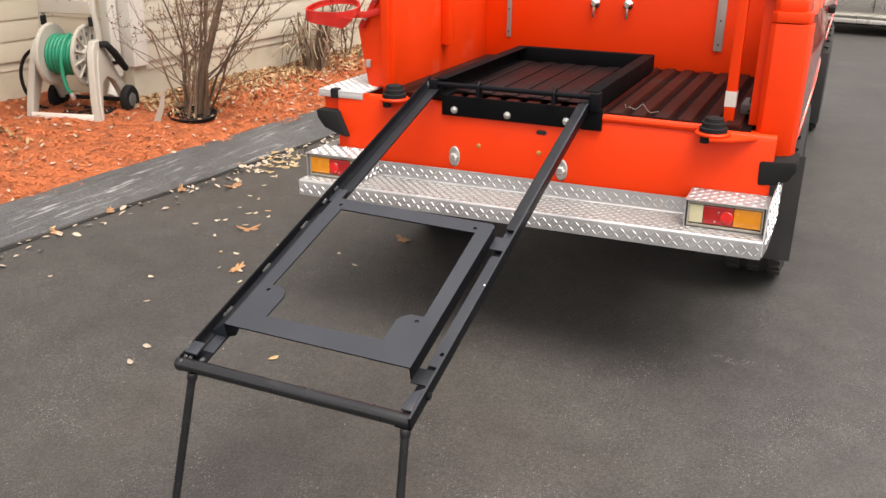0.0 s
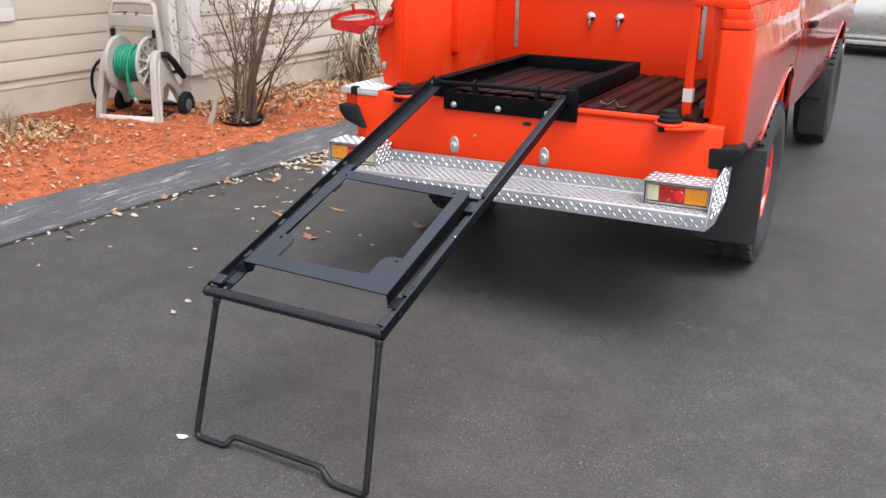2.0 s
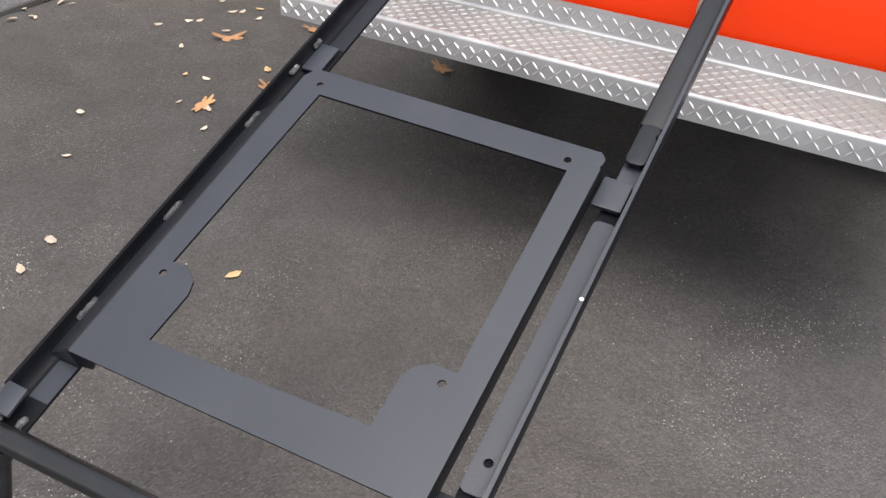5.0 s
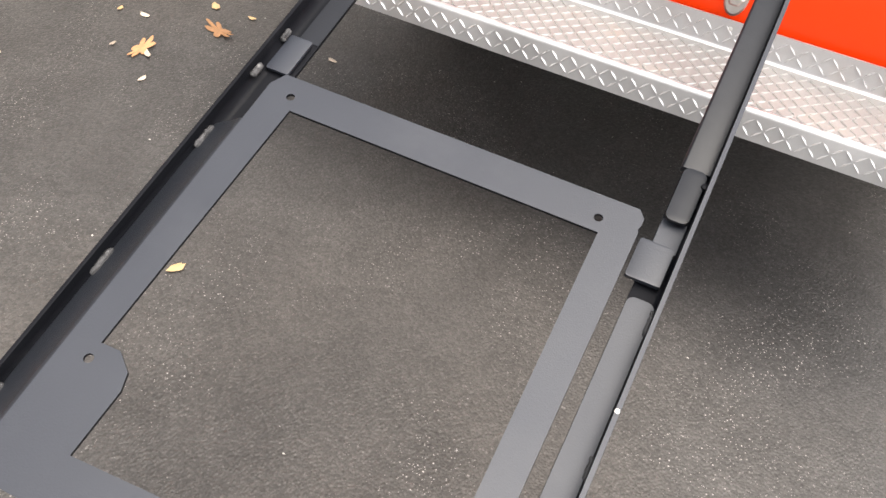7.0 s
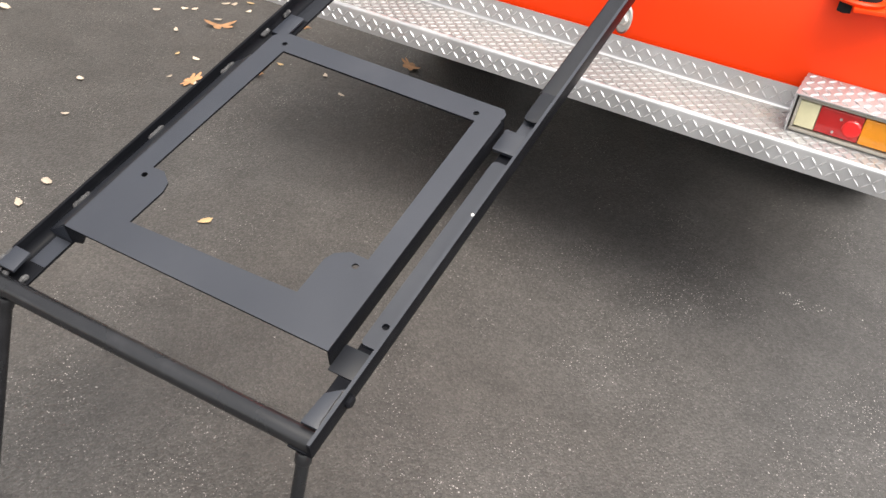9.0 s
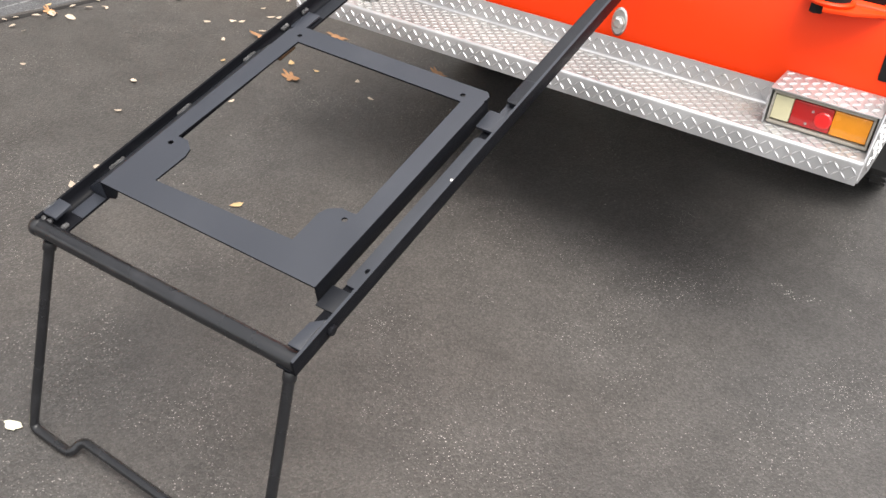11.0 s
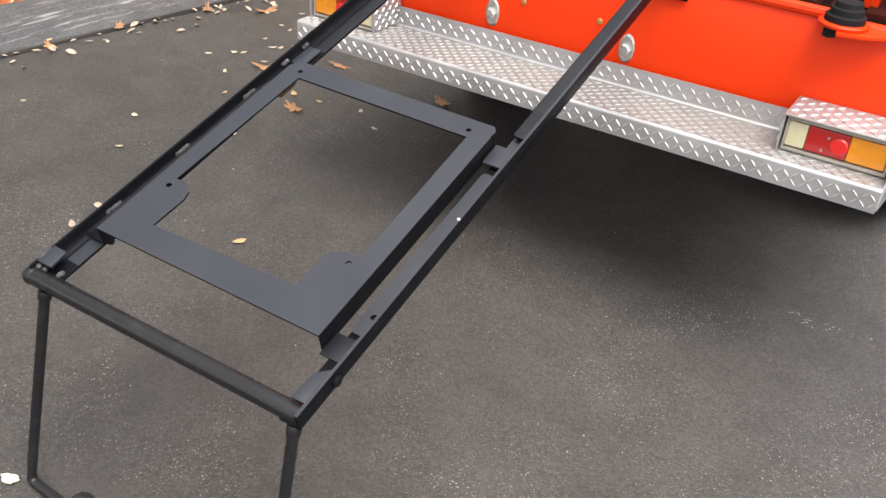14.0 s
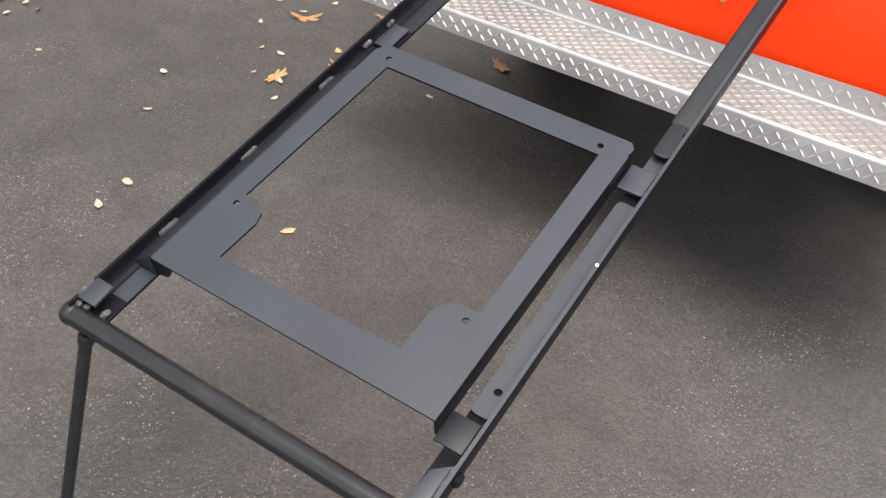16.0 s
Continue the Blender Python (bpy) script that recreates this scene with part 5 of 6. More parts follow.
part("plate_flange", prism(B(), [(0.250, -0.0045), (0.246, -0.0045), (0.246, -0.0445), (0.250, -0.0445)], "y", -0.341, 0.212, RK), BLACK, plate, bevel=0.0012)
bend = [(-0.2366, -0.0002), (-0.2392, -0.0007), (-0.2412, -0.0019), (-0.2440, -0.0044), (-0.2560, -0.0150), (-0.2700, -0.0262), (-0.2800, -0.0335), (-0.2835, -0.0365)]
part("plate_fold", prism(B(), bend + [(u + 0.0025, w - 0.003) for u, w in bend[::-1]], "y", -0.339, 0.142, RK), BLACK_FOLD_SHADE, plate, "fold sloping down to the rail", smooth=50)
part("plate_foot", box(B(), 0.2505, 0.2935, -0.351, -0.302, -0.0408, -0.0375, RK), BLACK_HALF_LIT, plate, "bent foot of the plate", bevel=0.001)
part("plate_gusset", prism(B(), [(-0.241, -0.005), (-0.2815, -0.036), (-0.2815, -0.0445), (-0.241, -0.0445)], "y", -0.3405, -0.337, RK), BLACK_LIT, plate)
part("front_bracket", prism(B(), [(-0.240, -0.005), (-0.198, -0.005), (-0.214, -0.034), (-0.240, -0.0445)], "y", -0.340, -0.336, RK), BLACK, plate)
# cross bar and leg hoop
BAR_V, BAR_W, BAR_R = -0.457, -0.040, 0.0165
bar = part("cross_bar", tube(B(), [RK @ Vector((-0.286, BAR_V, BAR_W)), RK @ Vector((0.3015, BAR_V, BAR_W))], BAR_R, 28), BLACK_ROD, rack, "round black cross bar", bevel=0.0)
part("bar_end", lathe(B(), [(BAR_R, -0.006), (BAR_R + 0.0014, -0.002), (BAR_R + 0.0014, 0.006), (BAR_R - 0.002, 0.0125), (0.008, 0.014)], RK @ Vector((-0.288, BAR_V, BAR_W)), tuple(-RX), 24), BLACK_ROD, bar)
for u, v, w, fat in ((-0.286, BAR_V + 0.014, BAR_W + 0.012, 0.006), (-0.274, BAR_V + 0.016, BAR_W + 0.008, 0.005)):
    part("bar_weld", lathe(B(), [(0.002, -fat), (fat, -fat * 0.4), (fat * 1.15, fat * 0.3), (0.002, fat)], RK @ Vector((u, v, w)), tuple(RN), 9), WELD, bar, "grey weld lump", smooth=20)
HOOP_L, HOOP_R = Vector((-0.243, -1.514, 0.0)) - FOOT, Vector((0.374, -1.494, 0.0)) - FOOT
lt, rt = RK @ Vector((-0.254, BAR_V - 0.010, BAR_W - 0.010)), RK @ Vector((0.291, BAR_V - 0.012, BAR_W - 0.010))
for top, foot_at in ((lt, HOOP_L), (rt, HOOP_R)):
    down = (foot_at - top).normalized()
    part("socket", lathe(B(), [(0.0110, 0.0), (0.0122, 0.004), (0.0122, 0.016), (0.0110, 0.019), (0.0100, 0.0195)], top, tuple(down), 18), BLACK_ROD, bar, "short welded leg socket")
R_ROD = 0.0098
ex = (HOOP_R - HOOP_L).normalized()
up = Vector((0, 0, 1))
back = Vector((0, 0.024, 0))


def rounded(corners, r, n=5):
    """A path with each inner corner rounded off."""
    out = [corners[0]]
    for p, q, t in zip(corners, corners[1:], corners[2:]):
        a, b = (p - q), (t - q)
        k = min(r, a.length * 0.45, b.length * 0.45)
        a, b = q + a.normalized() * k, q + b.normalized() * k
        out += [a.lerp(q, f).lerp(q.lerp(b, f), f) for f in [i / n for i in range(n + 1)]]
    return out + [corners[-1]]


span = (HOOP_R - HOOP_L).length
corners = [lt, HOOP_L + up * R_ROD, HOOP_L + ex * 0.116 + up * R_ROD, HOOP_L + ex * 0.126 + up * 0.034 + back, HOOP_R - ex * 0.168 + up * 0.034 + back, HOOP_R - ex * 0.116 + up * R_ROD, HOOP_R + up * R_ROD, rt]
part("leg_hoop", tube(B(), rounded(corners, 0.020), R_ROD, 14), BLACK_ROD, rack, "bent round-rod leg hoop with stepped feet", smooth=60)
part("pivot_pin", lathe(B(), [(0.008, -0.008), (0.0105, -0.002), (0.0105, 0.003), (0.008, 0.006)], RK @ Vector((0.309, -0.384, -0.030)), tuple(RX), 10), BLACK, rack, "stub of a pivot pin")

# ---- hose reel cart ----
reel = thing("hose_reel_cart", "beige plastic hose reel cart with green hose, standing on the mulch", "hose reel", pose(-3.60, 1.30, 0.105, 0, 0, 18))
AXLE = 0.425
A_FRAME = [(-0.195, 0.0), (-0.172, 0.18), (-0.13, 0.36), (-0.10, 0.47), (-0.055, 0.525), (0.01, 0.53), (0.06, 0.47), (0.12, 0.36), (0.18, 0.26), (0.24, 0.19), (0.25, 0.11), (0.20, 0.09), (0.155, 0.17), (0.10, 0.25), (0.02, 0.29), (-0.05, 0.26), (-0.105, 0.12), (-0.128, 0.0)]
for s in (1, -1):
    lean = Matrix(((1, 0, -0.09 * s, s * 0.235), (0, 1, 0, 0), (0, 0, 1, 0), (0, 0, 0, 1)))
    side = part("side_frame", prism(B(), A_FRAME, "x", -0.024, 0.024, lean), PLASTIC, reel, bevel=0.010, segments=3)
    rim_pts = [lean @ Vector((s * 0.024, y, z)) for y, z in ((-0.15, 0.03), (-0.125, 0.20), (-0.08, 0.37), (-0.045, 0.46))]
    part("frame_rib", tube(B(), rim_pts, 0.008, 8), PLASTIC, side)
    xf = s * 0.120
    fl = lathe(B(), [(0.190, -0.012), (0.200, -0.004), (0.200, 0.010), (0.187, 0.014), (0.172, 0.002), (0.075, 0.002), (0.065, 0.022), (0.0, 0.024)], (xf, 0.0, AXLE), (s, 0, 0), 40)
    flange = part("reel_flange", fl, PLASTIC, reel, "spoked beige reel disc", bevel=0.0)
    for k in range(12):
        an = 2 * math.pi * k / 12 + 0.2
        u = Vector((0, math.cos(an), math.sin(an)))
        c = Vector((xf, 0, AXLE))
        part("spoke", tube(B(), [c + u * 0.07 + Vector((s * 0.010, 0, 0)), c + u * 0.185 + Vector((s * 0.008, 0, 0))], 0.007, 6), PLASTIC, flange)
        part("spoke_hole", lathe(B(), [(0.016, -0.002), (0.016, 0.002)], (xf + s * 0.0025, 0.135 * math.cos(an + 0.26), AXLE + 0.135 * math.sin(an + 0.26)), (s, 0, 0), 10), SLATE, flange)
    up = tube(B(), [(s * 0.195, 0.03, 0.40), (s * 0.190, 0.035, 0.58), (s * 0.180, 0.03, 0.68), (s * 0.168, 0.035, 0.83), (s * 0.150, 0.04, 0.852)], [0.026, 0.028, 0.026, 0.022, 0.018], 10, 0.020)
    part("handle_leg", up, PLASTIC, reel)
    part("latch_clip", box(B(), s * 0.165 - 0.014, s * 0.165 + 0.014, 0.0, 0.03, 0.61, 0.67), RUBBER, reel, bevel=0.005)
    wb = lathe(B(), [(0.03, -0.02), (0.088, -0.026), (0.100, -0.014), (0.100, 0.014), (0.088, 0.026), (0.03, 0.02)], (s * 0.262, 0.215, 0.10), (s, 0, 0), 28)
    wh = part("cart_wheel", wb, RUBBER, reel, "black plastic wheel")
    part("hub_cap", lathe(B(), [(0.05, 0.018), (0.045, 0.026), (0.02, 0.030), (0.0, 0.031)], (s * 0.262, 0.215, 0.10), (s, 0, 0), 16), SLATE, wh)
part("handle", tube(B(), [(-0.150, 0.04, 0.852), (0.0, 0.04, 0.858), (0.150, 0.04, 0.852)], 0.019, 10), PLASTIC, reel)
part("cross_panel", prism(B(), [(-0.178, 0.685), (0.178, 0.685), (0.172, 0.772), (0.06, 0.778), (-0.06, 0.778), (-0.172, 0.772)], "y", 0.0, 0.045), PLASTIC, reel, bevel=0.010, segments=3)
for x in (-0.045, 0.045):
    part("panel_clip", box(B(), x - 0.006, x + 0.006, -0.006, 0.02, 0.768, 0.792), SLATE, reel)
tr = B()
prism(tr, [(-0.19, 0.015), (-0.12, 0.015), (-0.12, 0.06), (-0.128, 0.06), (-0.130, 0.03), (-0.178, 0.03), (-0.182, 0.078), (-0.19, 0.078)], "x", -0.215, 0.215)
part("front_tray", tr, WHITE, reel, "white front tray", bevel=0.004)
part("base_pan", box(B(), -0.20, 0.20, -0.10, 0.20, 0.015, 0.05), RUBBER, reel, bevel=0.01)
part("rear_bar", tube(B(), [(-0.24, 0.215, 0.10), (0.24, 0.215, 0.10)], 0.014, 10), RUBBER, reel)
hose = []
for k in range(400):
    an = 2 * math.pi * k / 24
    f = (k % 200) / 200
    rr = 0.108 + 0.012 * (k >= 200)
    hose.append((-0.100 + 0.200 * (f if k < 200 else 1 - f), rr * math.cos(an), AXLE + rr * math.sin(an)))
part("hose", tube(B(), hose, 0.0128, 8), HOSE, reel, "coiled green garden hose", smooth=60)
tail = part("hose_tail", tube(B(), [(0.03, -0.03, 0.565), (0.025, -0.09, 0.53), (0.02, -0.130, 0.47), (0.015, -0.145, 0.40), (0.02, -0.15, 0.31), (0.04, -0.16, 0.24), (0.055, -0.15, 0.205)], 0.0125, 8), HOSE, reel)
part("hose_end", lathe(B(), [(0.014, -0.02), (0.016, 0.0), (0.016, 0.02), (0.010, 0.03)], (0.062, -0.145, 0.188), (0.3, 0.1, -1), 12), STEEL, tail)
part("drum", lathe(B(), [(0.098, -0.115), (0.098, 0.115)], (0, 0, AXLE), (1, 0, 0), 28), HOSE, reel)
part("crank", tube(B(), [(0.215, -0.01, 0.50), (0.245, 0.02, 0.50), (0.262, 0.08, 0.44), (0.268, 0.15, 0.36), (0.268, 0.20, 0.315)], [0.016, 0.026, 0.044, 0.040, 0.022], 10, 0.022), RUBBER, reel, "black folded crank arm")
lead = [(-0.235 - 0.16 * math.sin(math.pi * k / 14), 0.03, 0.25 + 0.20 * math.cos(math.pi * k / 14)) for k in range(15)]
part("leader_hose", tube(B(), lead, 0.012, 8), RUBBER, reel, "black leader hose")

# ---- shrubs ----
def shrub(name, m, label, mat, stems, height, spread, seed, thick=0.012, splits=3, tilt=Vector((0, 0, 0)), withered=0.0):
    r = random.Random(seed)
    ob = thing(name, label, "shrub", m)

    bits = B()

    def hang_leaf(p):
        """A shrivelled leaf or seed head left on a twig."""
        a = Vector((r.gauss(0, 1), r.gauss(0, 1), r.gauss(-0.6, 0.6))).normalized() * r.uniform(0.012, 0.028)
        b = a.cross(Vector((r.gauss(0, 1), r.gauss(0, 1), r.gauss(0, 1)))).normalized() * r.uniform(0.004, 0.010)
        c = a.cross(b).normalized() * 0.003
        vs = [bits.verts.new(q) for q in (p, p + a * 0.5 + b + c, p + a, p + a * 0.5 - b + c, p + a * 0.5 - c)]
        for f in ((0, 1, 3), (1, 2, 3), (0, 4, 1), (1, 4, 2), (2, 4, 3), (3, 4, 0)):
            bits.faces.new([vs[i] for i in f])

    def grow(bm, p, d, length, rad, level):
        pts, q, dd = [p], p.copy(), d.copy()
        n = 5
        for _ in range(n):
            dd = (dd + Vector((r.gauss(0, 0.20), r.gauss(0, 0.20), r.gauss(0.04, 0.10)))).normalized()
            q = q + dd * (length / n)
            pts.append(q.copy())
        radii = [max(0.0010, rad * (1 - 0.75 * k / n)) for k in range(n + 1)]
        tube(bm, pts, radii, 6 if level == 0 else 4)
        if level and withered:
            for q in pts[1:]:
                if r.random() < withered:
                    hang_leaf(q)
        if level < splits:
            for _ in range(r.randint(2, 4) if level else r.randint(5, 8)):
                k = r.randint(1, n)
                side = Vector((r.gauss(0, 1), r.gauss(0, 1), r.uniform(-0.1, 0.8))).normalized()
                grow(bm, pts[k], (dd * 0.8 + side).normalized(), length * r.uniform(0.3, 0.62), radii[k] * 0.6, level + 1)

    for k in range(stems):
        an = 2 * math.pi * k / stems + r.uniform(-0.4, 0.4)
        base = Vector((math.cos(an) * r.uniform(0.02, 0.15), math.sin(an) * r.uniform(0.02, 0.15), -0.02))
        d = Vector((math.cos(an) * spread * r.uniform(0.2, 1.0), math.sin(an) * spread * r.uniform(0.2, 1.0), 1)) + tilt
        d.normalize()
        stem = B()
        grow(stem, base, d, height * r.uniform(0.65, 1.05), thick * r.uniform(0.6, 1.3), 0)
        part("stem", stem, mat, ob, smooth=60)
    if withered:
        part("dry_leaves", bits, DRY_BIT, ob, "withered leaves left on the twigs")["kind"] = "stuff"
    else:
        bits.free()
    return ob


def clump(m):
    """Withered perennial: arching flat stalks round a few upright dark ones."""
    r = random.Random(5)
    ob = thing("withered_clump", "withered clump of pale drooping stalks by the house", "plant", m)
    for k in range(84):
        an = r.uniform(0, 2 * math.pi)
        out, high = r.uniform(0.05, 0.26), r.uniform(0.20, 0.50)
        u = Vector((math.cos(an), math.sin(an), 0))
        side = Vector((-u.y, u.x, 0)) * r.uniform(-0.05, 0.05)
        base = u * r.uniform(0.02, 0.10)
        drop = r.uniform(0.0, 0.8)
        pts = [base, base + u * out * 0.18 + Vector((0, 0, high * 0.55)), base + u * out * 0.5 + side + Vector((0, 0, high)), base + u * out * 0.85 + side + Vector((0, 0, high * (1 - 0.35 * drop))), base + u * out + side * 2 + Vector((0, 0, high * (1 - drop)))]
        part("stalk", tube(B(), pts, [0.005, 0.007, 0.009, 0.008, 0.003], 5, 0.003), BARK_PALE if k % 3 else BARK, ob, smooth=60)
    for k in range(9):
        an = r.uniform(0, 6.28)
        p = Vector((0.05 * math.cos(an), 0.05 * math.sin(an), 0))
        q = p * r.uniform(2, 4) + Vector((0, 0, r.uniform(0.4, 0.62)))
        part("stem", tube(B(), [p, p.lerp(q, 0.5) + Vector((r.gauss(0, 0.02), r.gauss(0, 0.02), 0)), q], [0.013, 0.010, 0.005], 6), BARK, ob, smooth=60)
    return ob


shrub("bare_shrub", pose(-2.98, 1.74, 0.12), "leafless brown multi-stemmed shrub in the mulch bed", BARK, 14, 1.42, 0.42, 11, 0.0100, 3, Vector((0.14, 0.14, 0)), 0.22)
clump(pose(-3.20, 3.50, 0.13))
bush = bpy.data.objects["bare_shrub"]
part("trunk", tube(B(), [(0.0, 0.02, -0.02), (0.05, 0.06, 0.30), (0.13, 0.12, 0.62), (0.20, 0.20, 0.95), (0.24, 0.26, 1.25)], [0.030, 0.026, 0.021, 0.014, 0.006], 8), BARK, bush, smooth=60)
thin = shrub("bare_shrub", pose(-3.30, 4.1, 0.13), "thin leafless shrub by the house wall", BARK, 7, 1.3, 0.4, 8, 0.008, 2, withered=0.15)
shrub("bare_shrub", pose(-3.95, 0.30, 0.12), "low dry perennial stubs in the mulch", BARK_PALE, 26, 0.22, 1.2, 17, 0.006, 1)


def flat_leaf(name, outline, mat, m, label, curl):
    bm = B()
    vs = [bm.verts.new((x, y, curl * (x * x * 6 - 0.3 * abs(y)))) for x, y in outline]
    c = bm.verts.new((0, 0, 0.0))
    for i in range(len(vs)):
        bm.faces.new((c, vs[i], vs[(i + 1) % len(vs)]))
    made = bmesh.ops.extrude_face_region(bm, geom=list(bm.faces))
    for v in made["geom"]:
        if isinstance(v, bmesh.types.BMVert):
            v.co.z += 0.0008
    ob = part(name, bm, mat, m=m, smooth=60)
    return tagged(ob, label, "leaf", group="fallen leaves")


OVAL = [(0.030 * math.cos(a) * (1 + 0.12 * math.cos(3 * a)), 0.016 * math.sin(a)) for a in [2 * math.pi * k / 14 for k in range(14)]]
def oak_outline(r):
    """An uneven lobed leaf: deep sinuses, a long tip and a narrow base."""
    out, deep = [], [r.uniform(0.4, 0.75) for _ in range(7)]
    for k in range(42):
        a = 2 * math.pi * k / 42
        lobe = abs(math.cos(3.5 * a + 0.15 * math.sin(2 * a)))
        rr = 0.045 * (1 - deep[int(3.5 * a / math.pi) % 7] * (1 - lobe)) * r.uniform(0.9, 1.06)
        out.append((rr * math.cos(a) * 1.45, rr * math.sin(a) * (0.62 + 0.12 * math.cos(a))))
    return out


def torn_outline(r):
    """A small dry leaf: a blunt oval with a stalk end, bitten and creased along its edge."""
    fat, bite = r.uniform(0.45, 0.72), r.uniform(0, 2 * math.pi)
    out = []
    for k in range(18):
        a = 2 * math.pi * k / 18
        rr = 0.029 * r.uniform(0.84, 1.10) * (1 - 0.30 * max(0.0, math.cos(a - bite)) ** 6) * (1.16 if k in (0, 9) else 1.0)
        out.append((rr * math.cos(a), rr * math.sin(a) * fat))
    return out


lr = random.Random(21)
PALE = [(-1.829, -0.497), (-1.462, -0.300), (-1.030, -0.774), (-1.739, 0.298), (-1.676, 0.385), (-1.646, 0.409), (-1.706, 0.594), (-1.581, 0.562), (-1.492, 0.550), (-1.313, 0.080), (-1.548, 0.211), (-1.275, -0.086), (-0.910, 0.303), (-0.777, 0.221), (-1.102, -0.165), (-1.512, 0.398), (-1.171, -0.068), (-1.607, 0.543), (-1.942, 0.851), (-1.778, 0.777), (-1.828, 0.965), (-1.707, 0.754), (-1.891, 1.131), (-2.252, -0.636), (-1.898, -0.844), (-1.301, -0.491), (-0.997, -0.889), (-2.258, 1.263)]
YELLOW = [(-2.295, -0.077), (-1.544, 0.622), (-1.390, 0.063), (-0.582, -0.633), (-1.081, 0.259), (-1.200, 0.246)]
OAK = [(-2.226, -0.118), (-2.237, 0.231), (-1.468, 0.361), (-1.202, -0.056), (-0.738, 0.601), (-2.171, 0.678), (-1.968, 0.868), (-1.264, 0.593), (-1.103, 0.144), (-2.235, 1.252), (-2.255, 1.033)]
BLEACHED = [(-0.279, -1.536)]
DRIFTED = [(-2.12 + 0.16 * lr.gauss(0, 0.55) - 0.30 * (k / 30 - 0.5), 1.46 + 0.17 * lr.gauss(0, 0.5) + 0.42 * (k / 30 - 0.5)) for k in range(30)]
for spots, outline, mat, label, size in ((PALE, torn_outline, PALE_LEAF, "small pale dry leaf on the asphalt", 0.52), (YELLOW, torn_outline, YELLOW_LEAF, "small yellow leaf on the asphalt", 0.56), (OAK, oak_outline, OAK_LEAF, "curled brown oak leaf on the asphalt", 0.9), (BLEACHED, torn_outline, WHITE_LEAF, "bleached pale leaf on the asphalt", 0.75), (DRIFTED, torn_outline, DRIFT_LEAF, "dry tan leaf in a drift beside the bumper", 0.95)):
    for x, y in spots:
        k = size * lr.uniform(0.75, 1.2)
        turn = lr.uniform(0, 360)
        flat_leaf("fallen_leaf", [(px * k, py * k) for px, py in outline(lr)], mat, pose(x, y, 0.006, lr.uniform(-6, 6), lr.uniform(-6, 6), turn), label, lr.uniform(0.3, 0.9))

# withered yellow leaves on the thin shrub, and small things in the mulch
for x, y, z, t in ((0.0, -0.32, 0.88, 10), (-0.01, -0.29, 1.06, 70), (0.01, -0.27, 0.84, 140), (0.0, -0.35, 0.91, 200)):
    lm = pose(x, y, z, 75, 10, t)
    part("leaf", prism(B(), [(px * 1.3, py * 1.9) for px, py in OVAL], "z", 0.0, 0.001, lm), YELLOW_LEAF, thin, "withered yellow leaf")
    part("twig", tube(B(), [(0.0, -0.05, z - 0.35), (x, y * 0.7, z - 0.12), (x, y, z)], [0.004, 0.003, 0.0015], 5), BARK, thin)
saucer = part("plant_saucer", lathe(B(), [(0.02, 0.0), (0.150, 0.0), (0.165, 0.030), (0.160, 0.034), (0.14, 0.012), (0.02, 0.010)], (0, 0, 0), (0, 0, 1), 24), RUBBER, m=pose(-2.97, 1.70, 0.110, 4, 3, 0))
tagged(saucer, "black plastic saucer lying under the shrub", "saucer")
stake = part("garden_stake", prism(B(), [(-0.024, 0.0), (0.018, 0.0), (0.030, 0.12), (0.020, 0.25), (0.0, 0.27), (-0.004, 0.14)], "y", -0.006, 0.006), PLASTIC, m=pose(-3.06, 1.45, 0.10, 5, 15, 30))
tagged(stake, "short pale stake stuck in the mulch", "stake")

# ---- silver car parked beyond ----
car = thing("silver_car", "silver two-door car parked across the far end of the driveway", "car", pose(0.50, 10.9, 0.0, 0, 0, -4) @ Matrix.Diagonal((0.9, 0.9, 0.9, 1)))
body = B()
rows = [(0.28, -0.80), (0.36, -0.86), (0.55, -0.90), (0.70, -0.895), (0.84, -0.86), (0.92, -0.82)]
outline = [-2.25, -2.0, -1.85, -1.5, -1.15, -1.0, -0.5, 0.0, 0.5, 1.0, 1.15, 1.5, 1.85, 2.0, 2.25]


def car_low(x):
    z = 0.16
    for c in (-1.42, 1.42):
        d = abs(x - c)
        if d < 0.36:
            z = max(z, 0.32 + math.sqrt(0.36 ** 2 - d * d))
    return z


cols = []
for i in range(91):
    x = -2.28 + 4.56 * i / 90
    end = max(0.0, abs(x) - 1.75) / 0.53
    zt = 0.90 - 0.22 * end ** 2 - (0.04 if x > 0.7 else 0) * min(1, abs(x - 0.7))
    zl = car_low(x)
    col = []
    for j in range(9):
        z = zl + (zt - zl) * j / 8
        bulge = 0.90 - 0.10 * ((z - 0.58) / 0.34) ** 2 - 0.28 * end ** 2
        col.append([body.verts.new((x, s * bulge, z)) for s in (-1, 1)])
    cols.append(col)
for a, b in zip(cols, cols[1:]):
    for j in range(8):
        for k in (0, 1):
            body.faces.new((a[j][k], b[j][k], b[j + 1][k], a[j + 1][k]))
    body.faces.new((a[8][0], b[8][0], b[8][1], a[8][1]))
for col in (cols[0], cols[-1]):
    for j in range(8):
        body.faces.new((col[j][0], col[j + 1][0], col[j + 1][1], col[j][1]))
part("body", body, SILVER, car, smooth=40)
part("underbody", box(B(), -2.0, 2.0, -0.75, 0.75, 0.13, 0.34), UNDER, car)
roof = B()
prism(roof, [(-1.35, 0.90), (-0.75, 1.27), (-0.2, 1.33), (0.25, 1.29), (0.95, 0.88), (0.85, 0.88), (0.22, 1.25), (-0.2, 1.285), (-0.72, 1.23), (-1.25, 0.90)], "y", -0.66, 0.66)
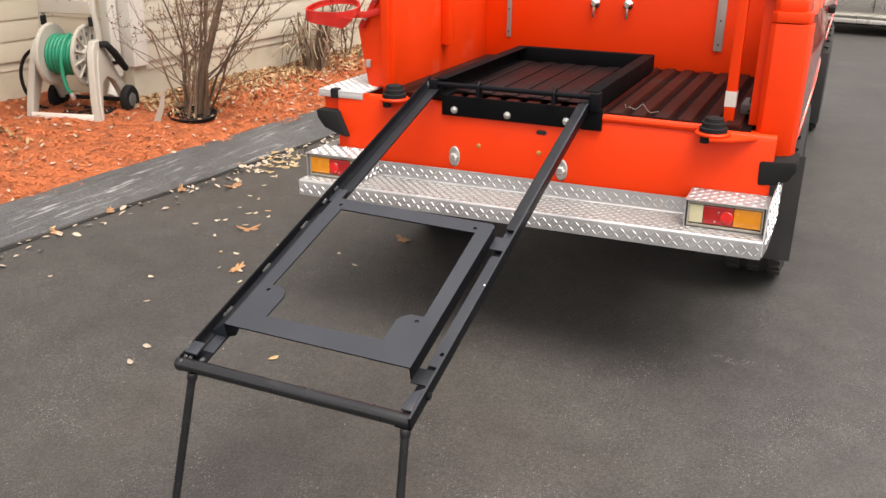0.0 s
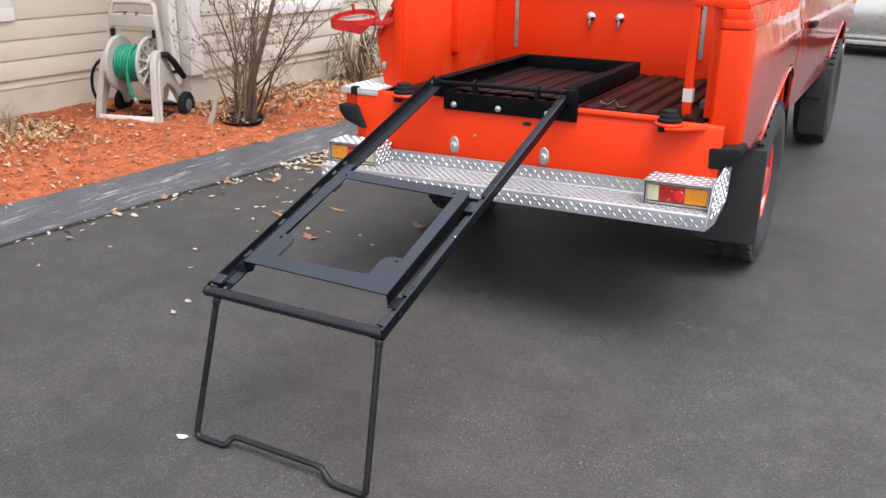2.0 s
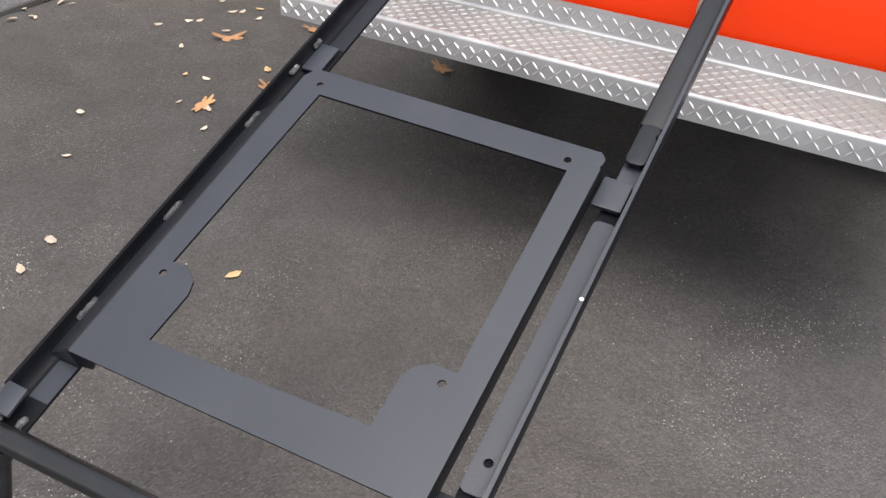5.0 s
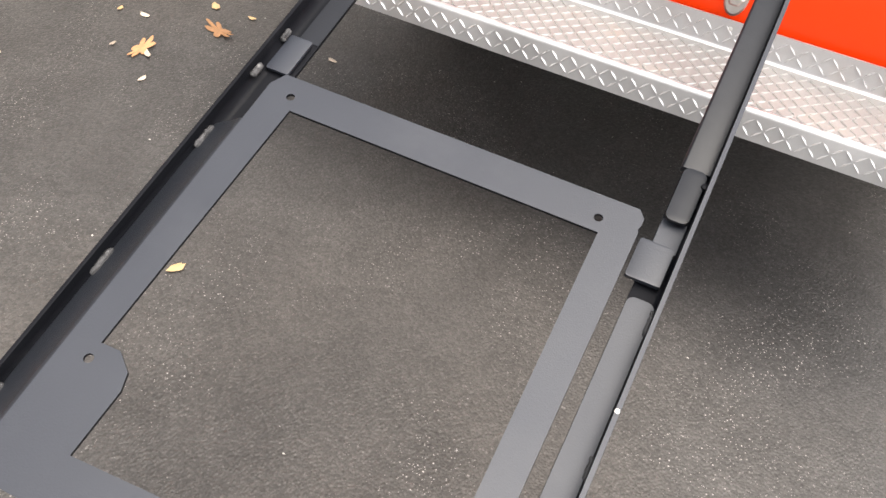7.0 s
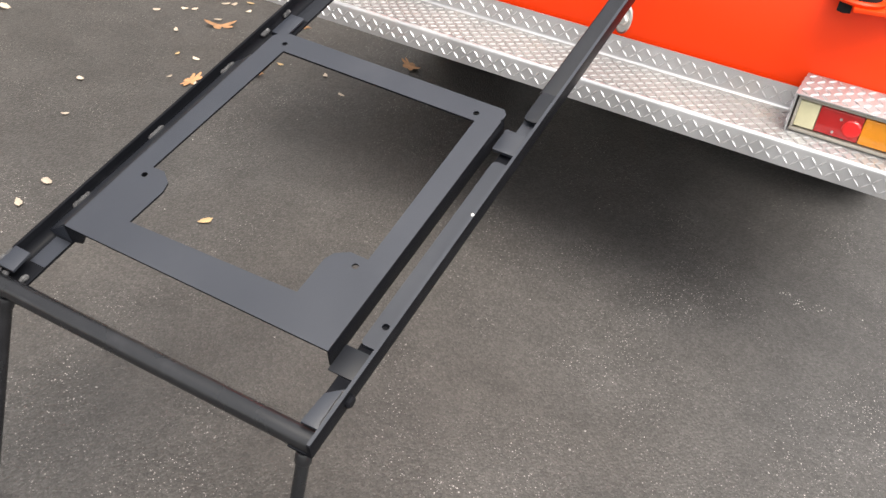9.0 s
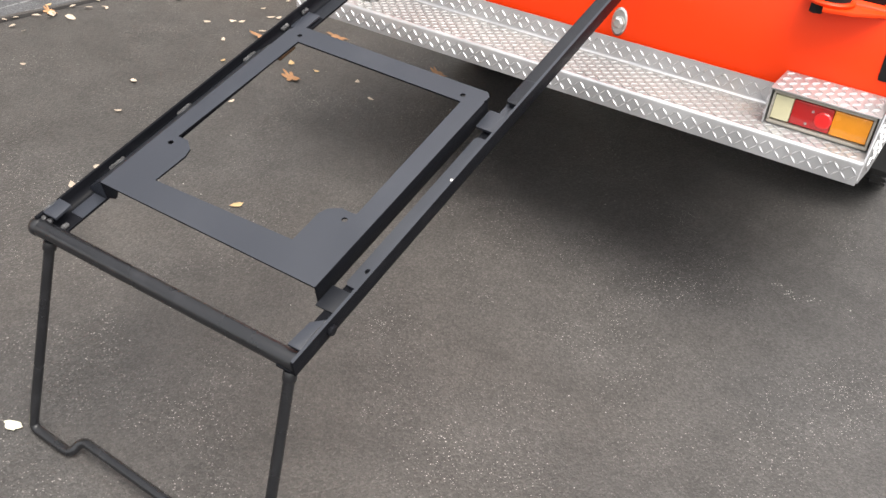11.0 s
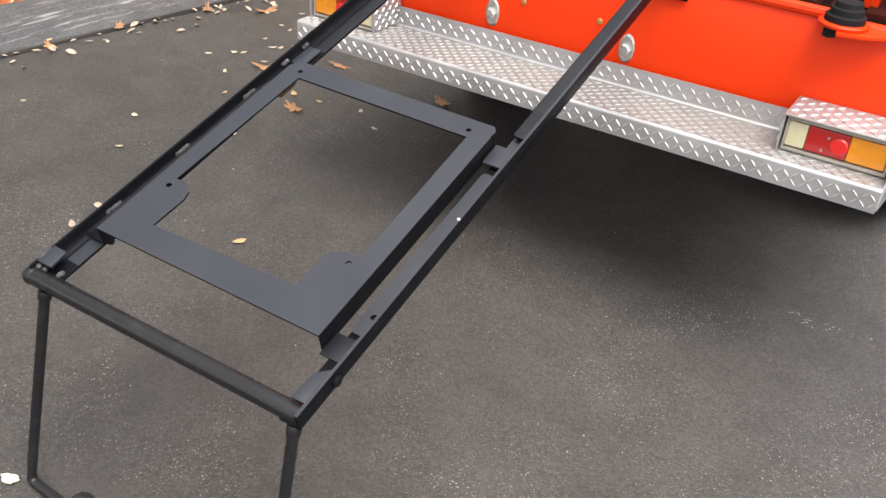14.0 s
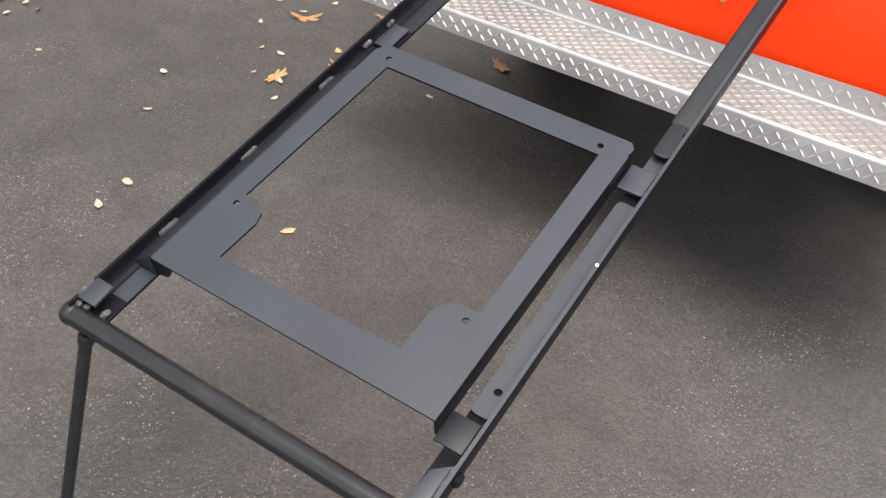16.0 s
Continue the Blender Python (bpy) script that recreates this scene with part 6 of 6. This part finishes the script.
part("roof", roof, SILVER, car, bevel=0.01)
part("side_window", prism(B(), [(-1.20, 0.90), (-0.72, 1.225), (-0.2, 1.28), (0.21, 1.245), (0.84, 0.885)], "y", -0.655, -0.65), TINTED, car, "dark side window")
part("side_window", prism(B(), [(-1.20, 0.90), (-0.72, 1.225), (-0.2, 1.28), (0.21, 1.245), (0.84, 0.885)], "y", 0.65, 0.655), TINTED, car, "dark side window")
part("cabin", prism(B(), [(-1.1, 0.70), (0.7, 0.70), (0.5, 0.95), (-0.9, 0.95)], "y", -0.6, 0.6), SLATE, car)
vent = part("side_vent", box(B(), 0.98, 1.14, -0.912, -0.87, 0.58, 0.66), RUBBER, car, "dark fender vent", bevel=0.01)
part("door_line", box(B(), 0.62, 0.628, -0.905, -0.86, 0.34, 0.86), UNDER, car)
part("door_line", box(B(), -0.62, -0.612, -0.905, -0.86, 0.34, 0.88), UNDER, car)
part("sill_trim", box(B(), -1.05, 1.05, -0.895, -0.83, 0.17, 0.23), SILVER, car, bevel=0.01)
part("door_mirror", prism(B(), [(0.42, 0.90), (0.60, 0.91), (0.62, 0.99), (0.50, 1.03), (0.40, 1.0)], "y", -1.03, -0.85), SILVER, car, bevel=0.02, segments=3)
for cx in (-1.42, 1.42):
    for s in (-1, 1):
        w = part("wheel", lathe(B(), [(0.20, -0.10), (0.30, -0.11), (0.325, -0.08), (0.325, 0.08), (0.30, 0.11), (0.20, 0.10)], (cx, s * 0.77, 0.325), (0, s, 0), 32), TYRE, car)
        part("rim", lathe(B(), [(0.21, 0.09), (0.19, 0.07), (0.06, 0.08), (0.0, 0.085)], (cx, s * 0.77, 0.325), (0, s, 0), 24), ALU, w)

# ---- trees and a far house past the car ----
def tree(m, height, girth, seed):
    r = random.Random(seed)
    ob = thing("bare_tree", "tall dark-trunked autumn tree with few brown leaves", "tree", m, group="trees past the driveway")
    tb, verts, faces = B(), [], []

    def limb(p, d, length, rad, level):
        pts, q, dd = [p], p.copy(), d.copy()
        for _ in range(6):
            dd = (dd + Vector((r.gauss(0, 0.08), r.gauss(0, 0.08), r.gauss(0.03, 0.05)))).normalized()
            q = q + dd * length / 6
            pts.append(q.copy())
        radii = [max(0.006, rad * (1 - 0.7 * k / 6)) for k in range(7)]
        tube(tb, pts, radii, 10 if level == 0 else 5)
        if level < 3:
            for _ in range(7 if level == 0 else 4):
                k = r.randint(2, 6)
                side = Vector((r.gauss(0, 1), r.gauss(0, 1), r.uniform(-0.1, 0.7))).normalized()
                limb(pts[k], (dd * 0.6 + side).normalized(), length * r.uniform(0.35, 0.6), radii[k] * 0.55, level + 1)
        else:
            for _ in range(14):
                c = pts[r.randint(1, 6)] + Vector((r.gauss(0, 0.15), r.gauss(0, 0.15), r.gauss(0, 0.15)))
                u = Vector((r.gauss(0, 1), r.gauss(0, 1), r.gauss(0, 1))).normalized() * 0.06
                v = u.orthogonal().normalized() * 0.04
                n = len(verts)
                verts.extend([tuple(c - u), tuple(c + v), tuple(c + u), tuple(c - v)])
                faces.append((n, n + 1, n + 2, n + 3))
    limb(Vector((0, 0, -0.1)), Vector((0, 0, 1)), height, girth, 0)
    part("trunk", tb, TRUNK, ob, smooth=60)
    me = bpy.data.meshes.new("crown")
    me.from_pydata(verts, [], faces)
    me.materials.append(LITTER)
    new("crown", me).parent = ob


for k, (x, y, h, g) in enumerate(((1.35, 17.5, 9.0, 0.22), (2.4, 20.0, 10.0, 0.26), (-0.6, 21.0, 9.0, 0.2), (3.6, 18.5, 9.5, 0.2), (0.5, 24.0, 11.0, 0.25), (-3.0, 22.0, 10.0, 0.24))):
    tree(pose(x, y, 0, 0, 0, 40 * k), h, g, 30 + k)


def on_verge(r):
    x, y = r.uniform(-8, 12), r.uniform(19, 30)
    return x, y, -0.02


stuff("fallen_leaf_carpet", scatter(5000, on_verge, 0.10, rng, 0.6, 0.02, 0.8), LITTER, "brown leaf carpet under the far trees", "leaves")
far = thing("far_house", "white far house behind the trees", "house", pose(-1.5, 34, -0.03))
fw = B()
box(fw, -7, 5, 0, 7, 0, 5.2)
part("wall", fw, WHITE, far)
part("roof", prism(B(), [(-0.4, 5.2), (7.4, 5.2), (3.5, 8.0)], "x", -7.4, 5.4), SLATE, far)
for x in (-5.5, -3, -0.5, 2):
    for z in (0.9, 3.3):
        wn2 = part("window", box(B(), x, x + 1.0, -0.04, -0.004, z, z + 1.4), SLATE, far, "dark far window")
        part("frame", box(B(), x - 0.1, x + 1.1, -0.03, -0.003, z - 0.1, z - 0.004), WHITE, wn2)
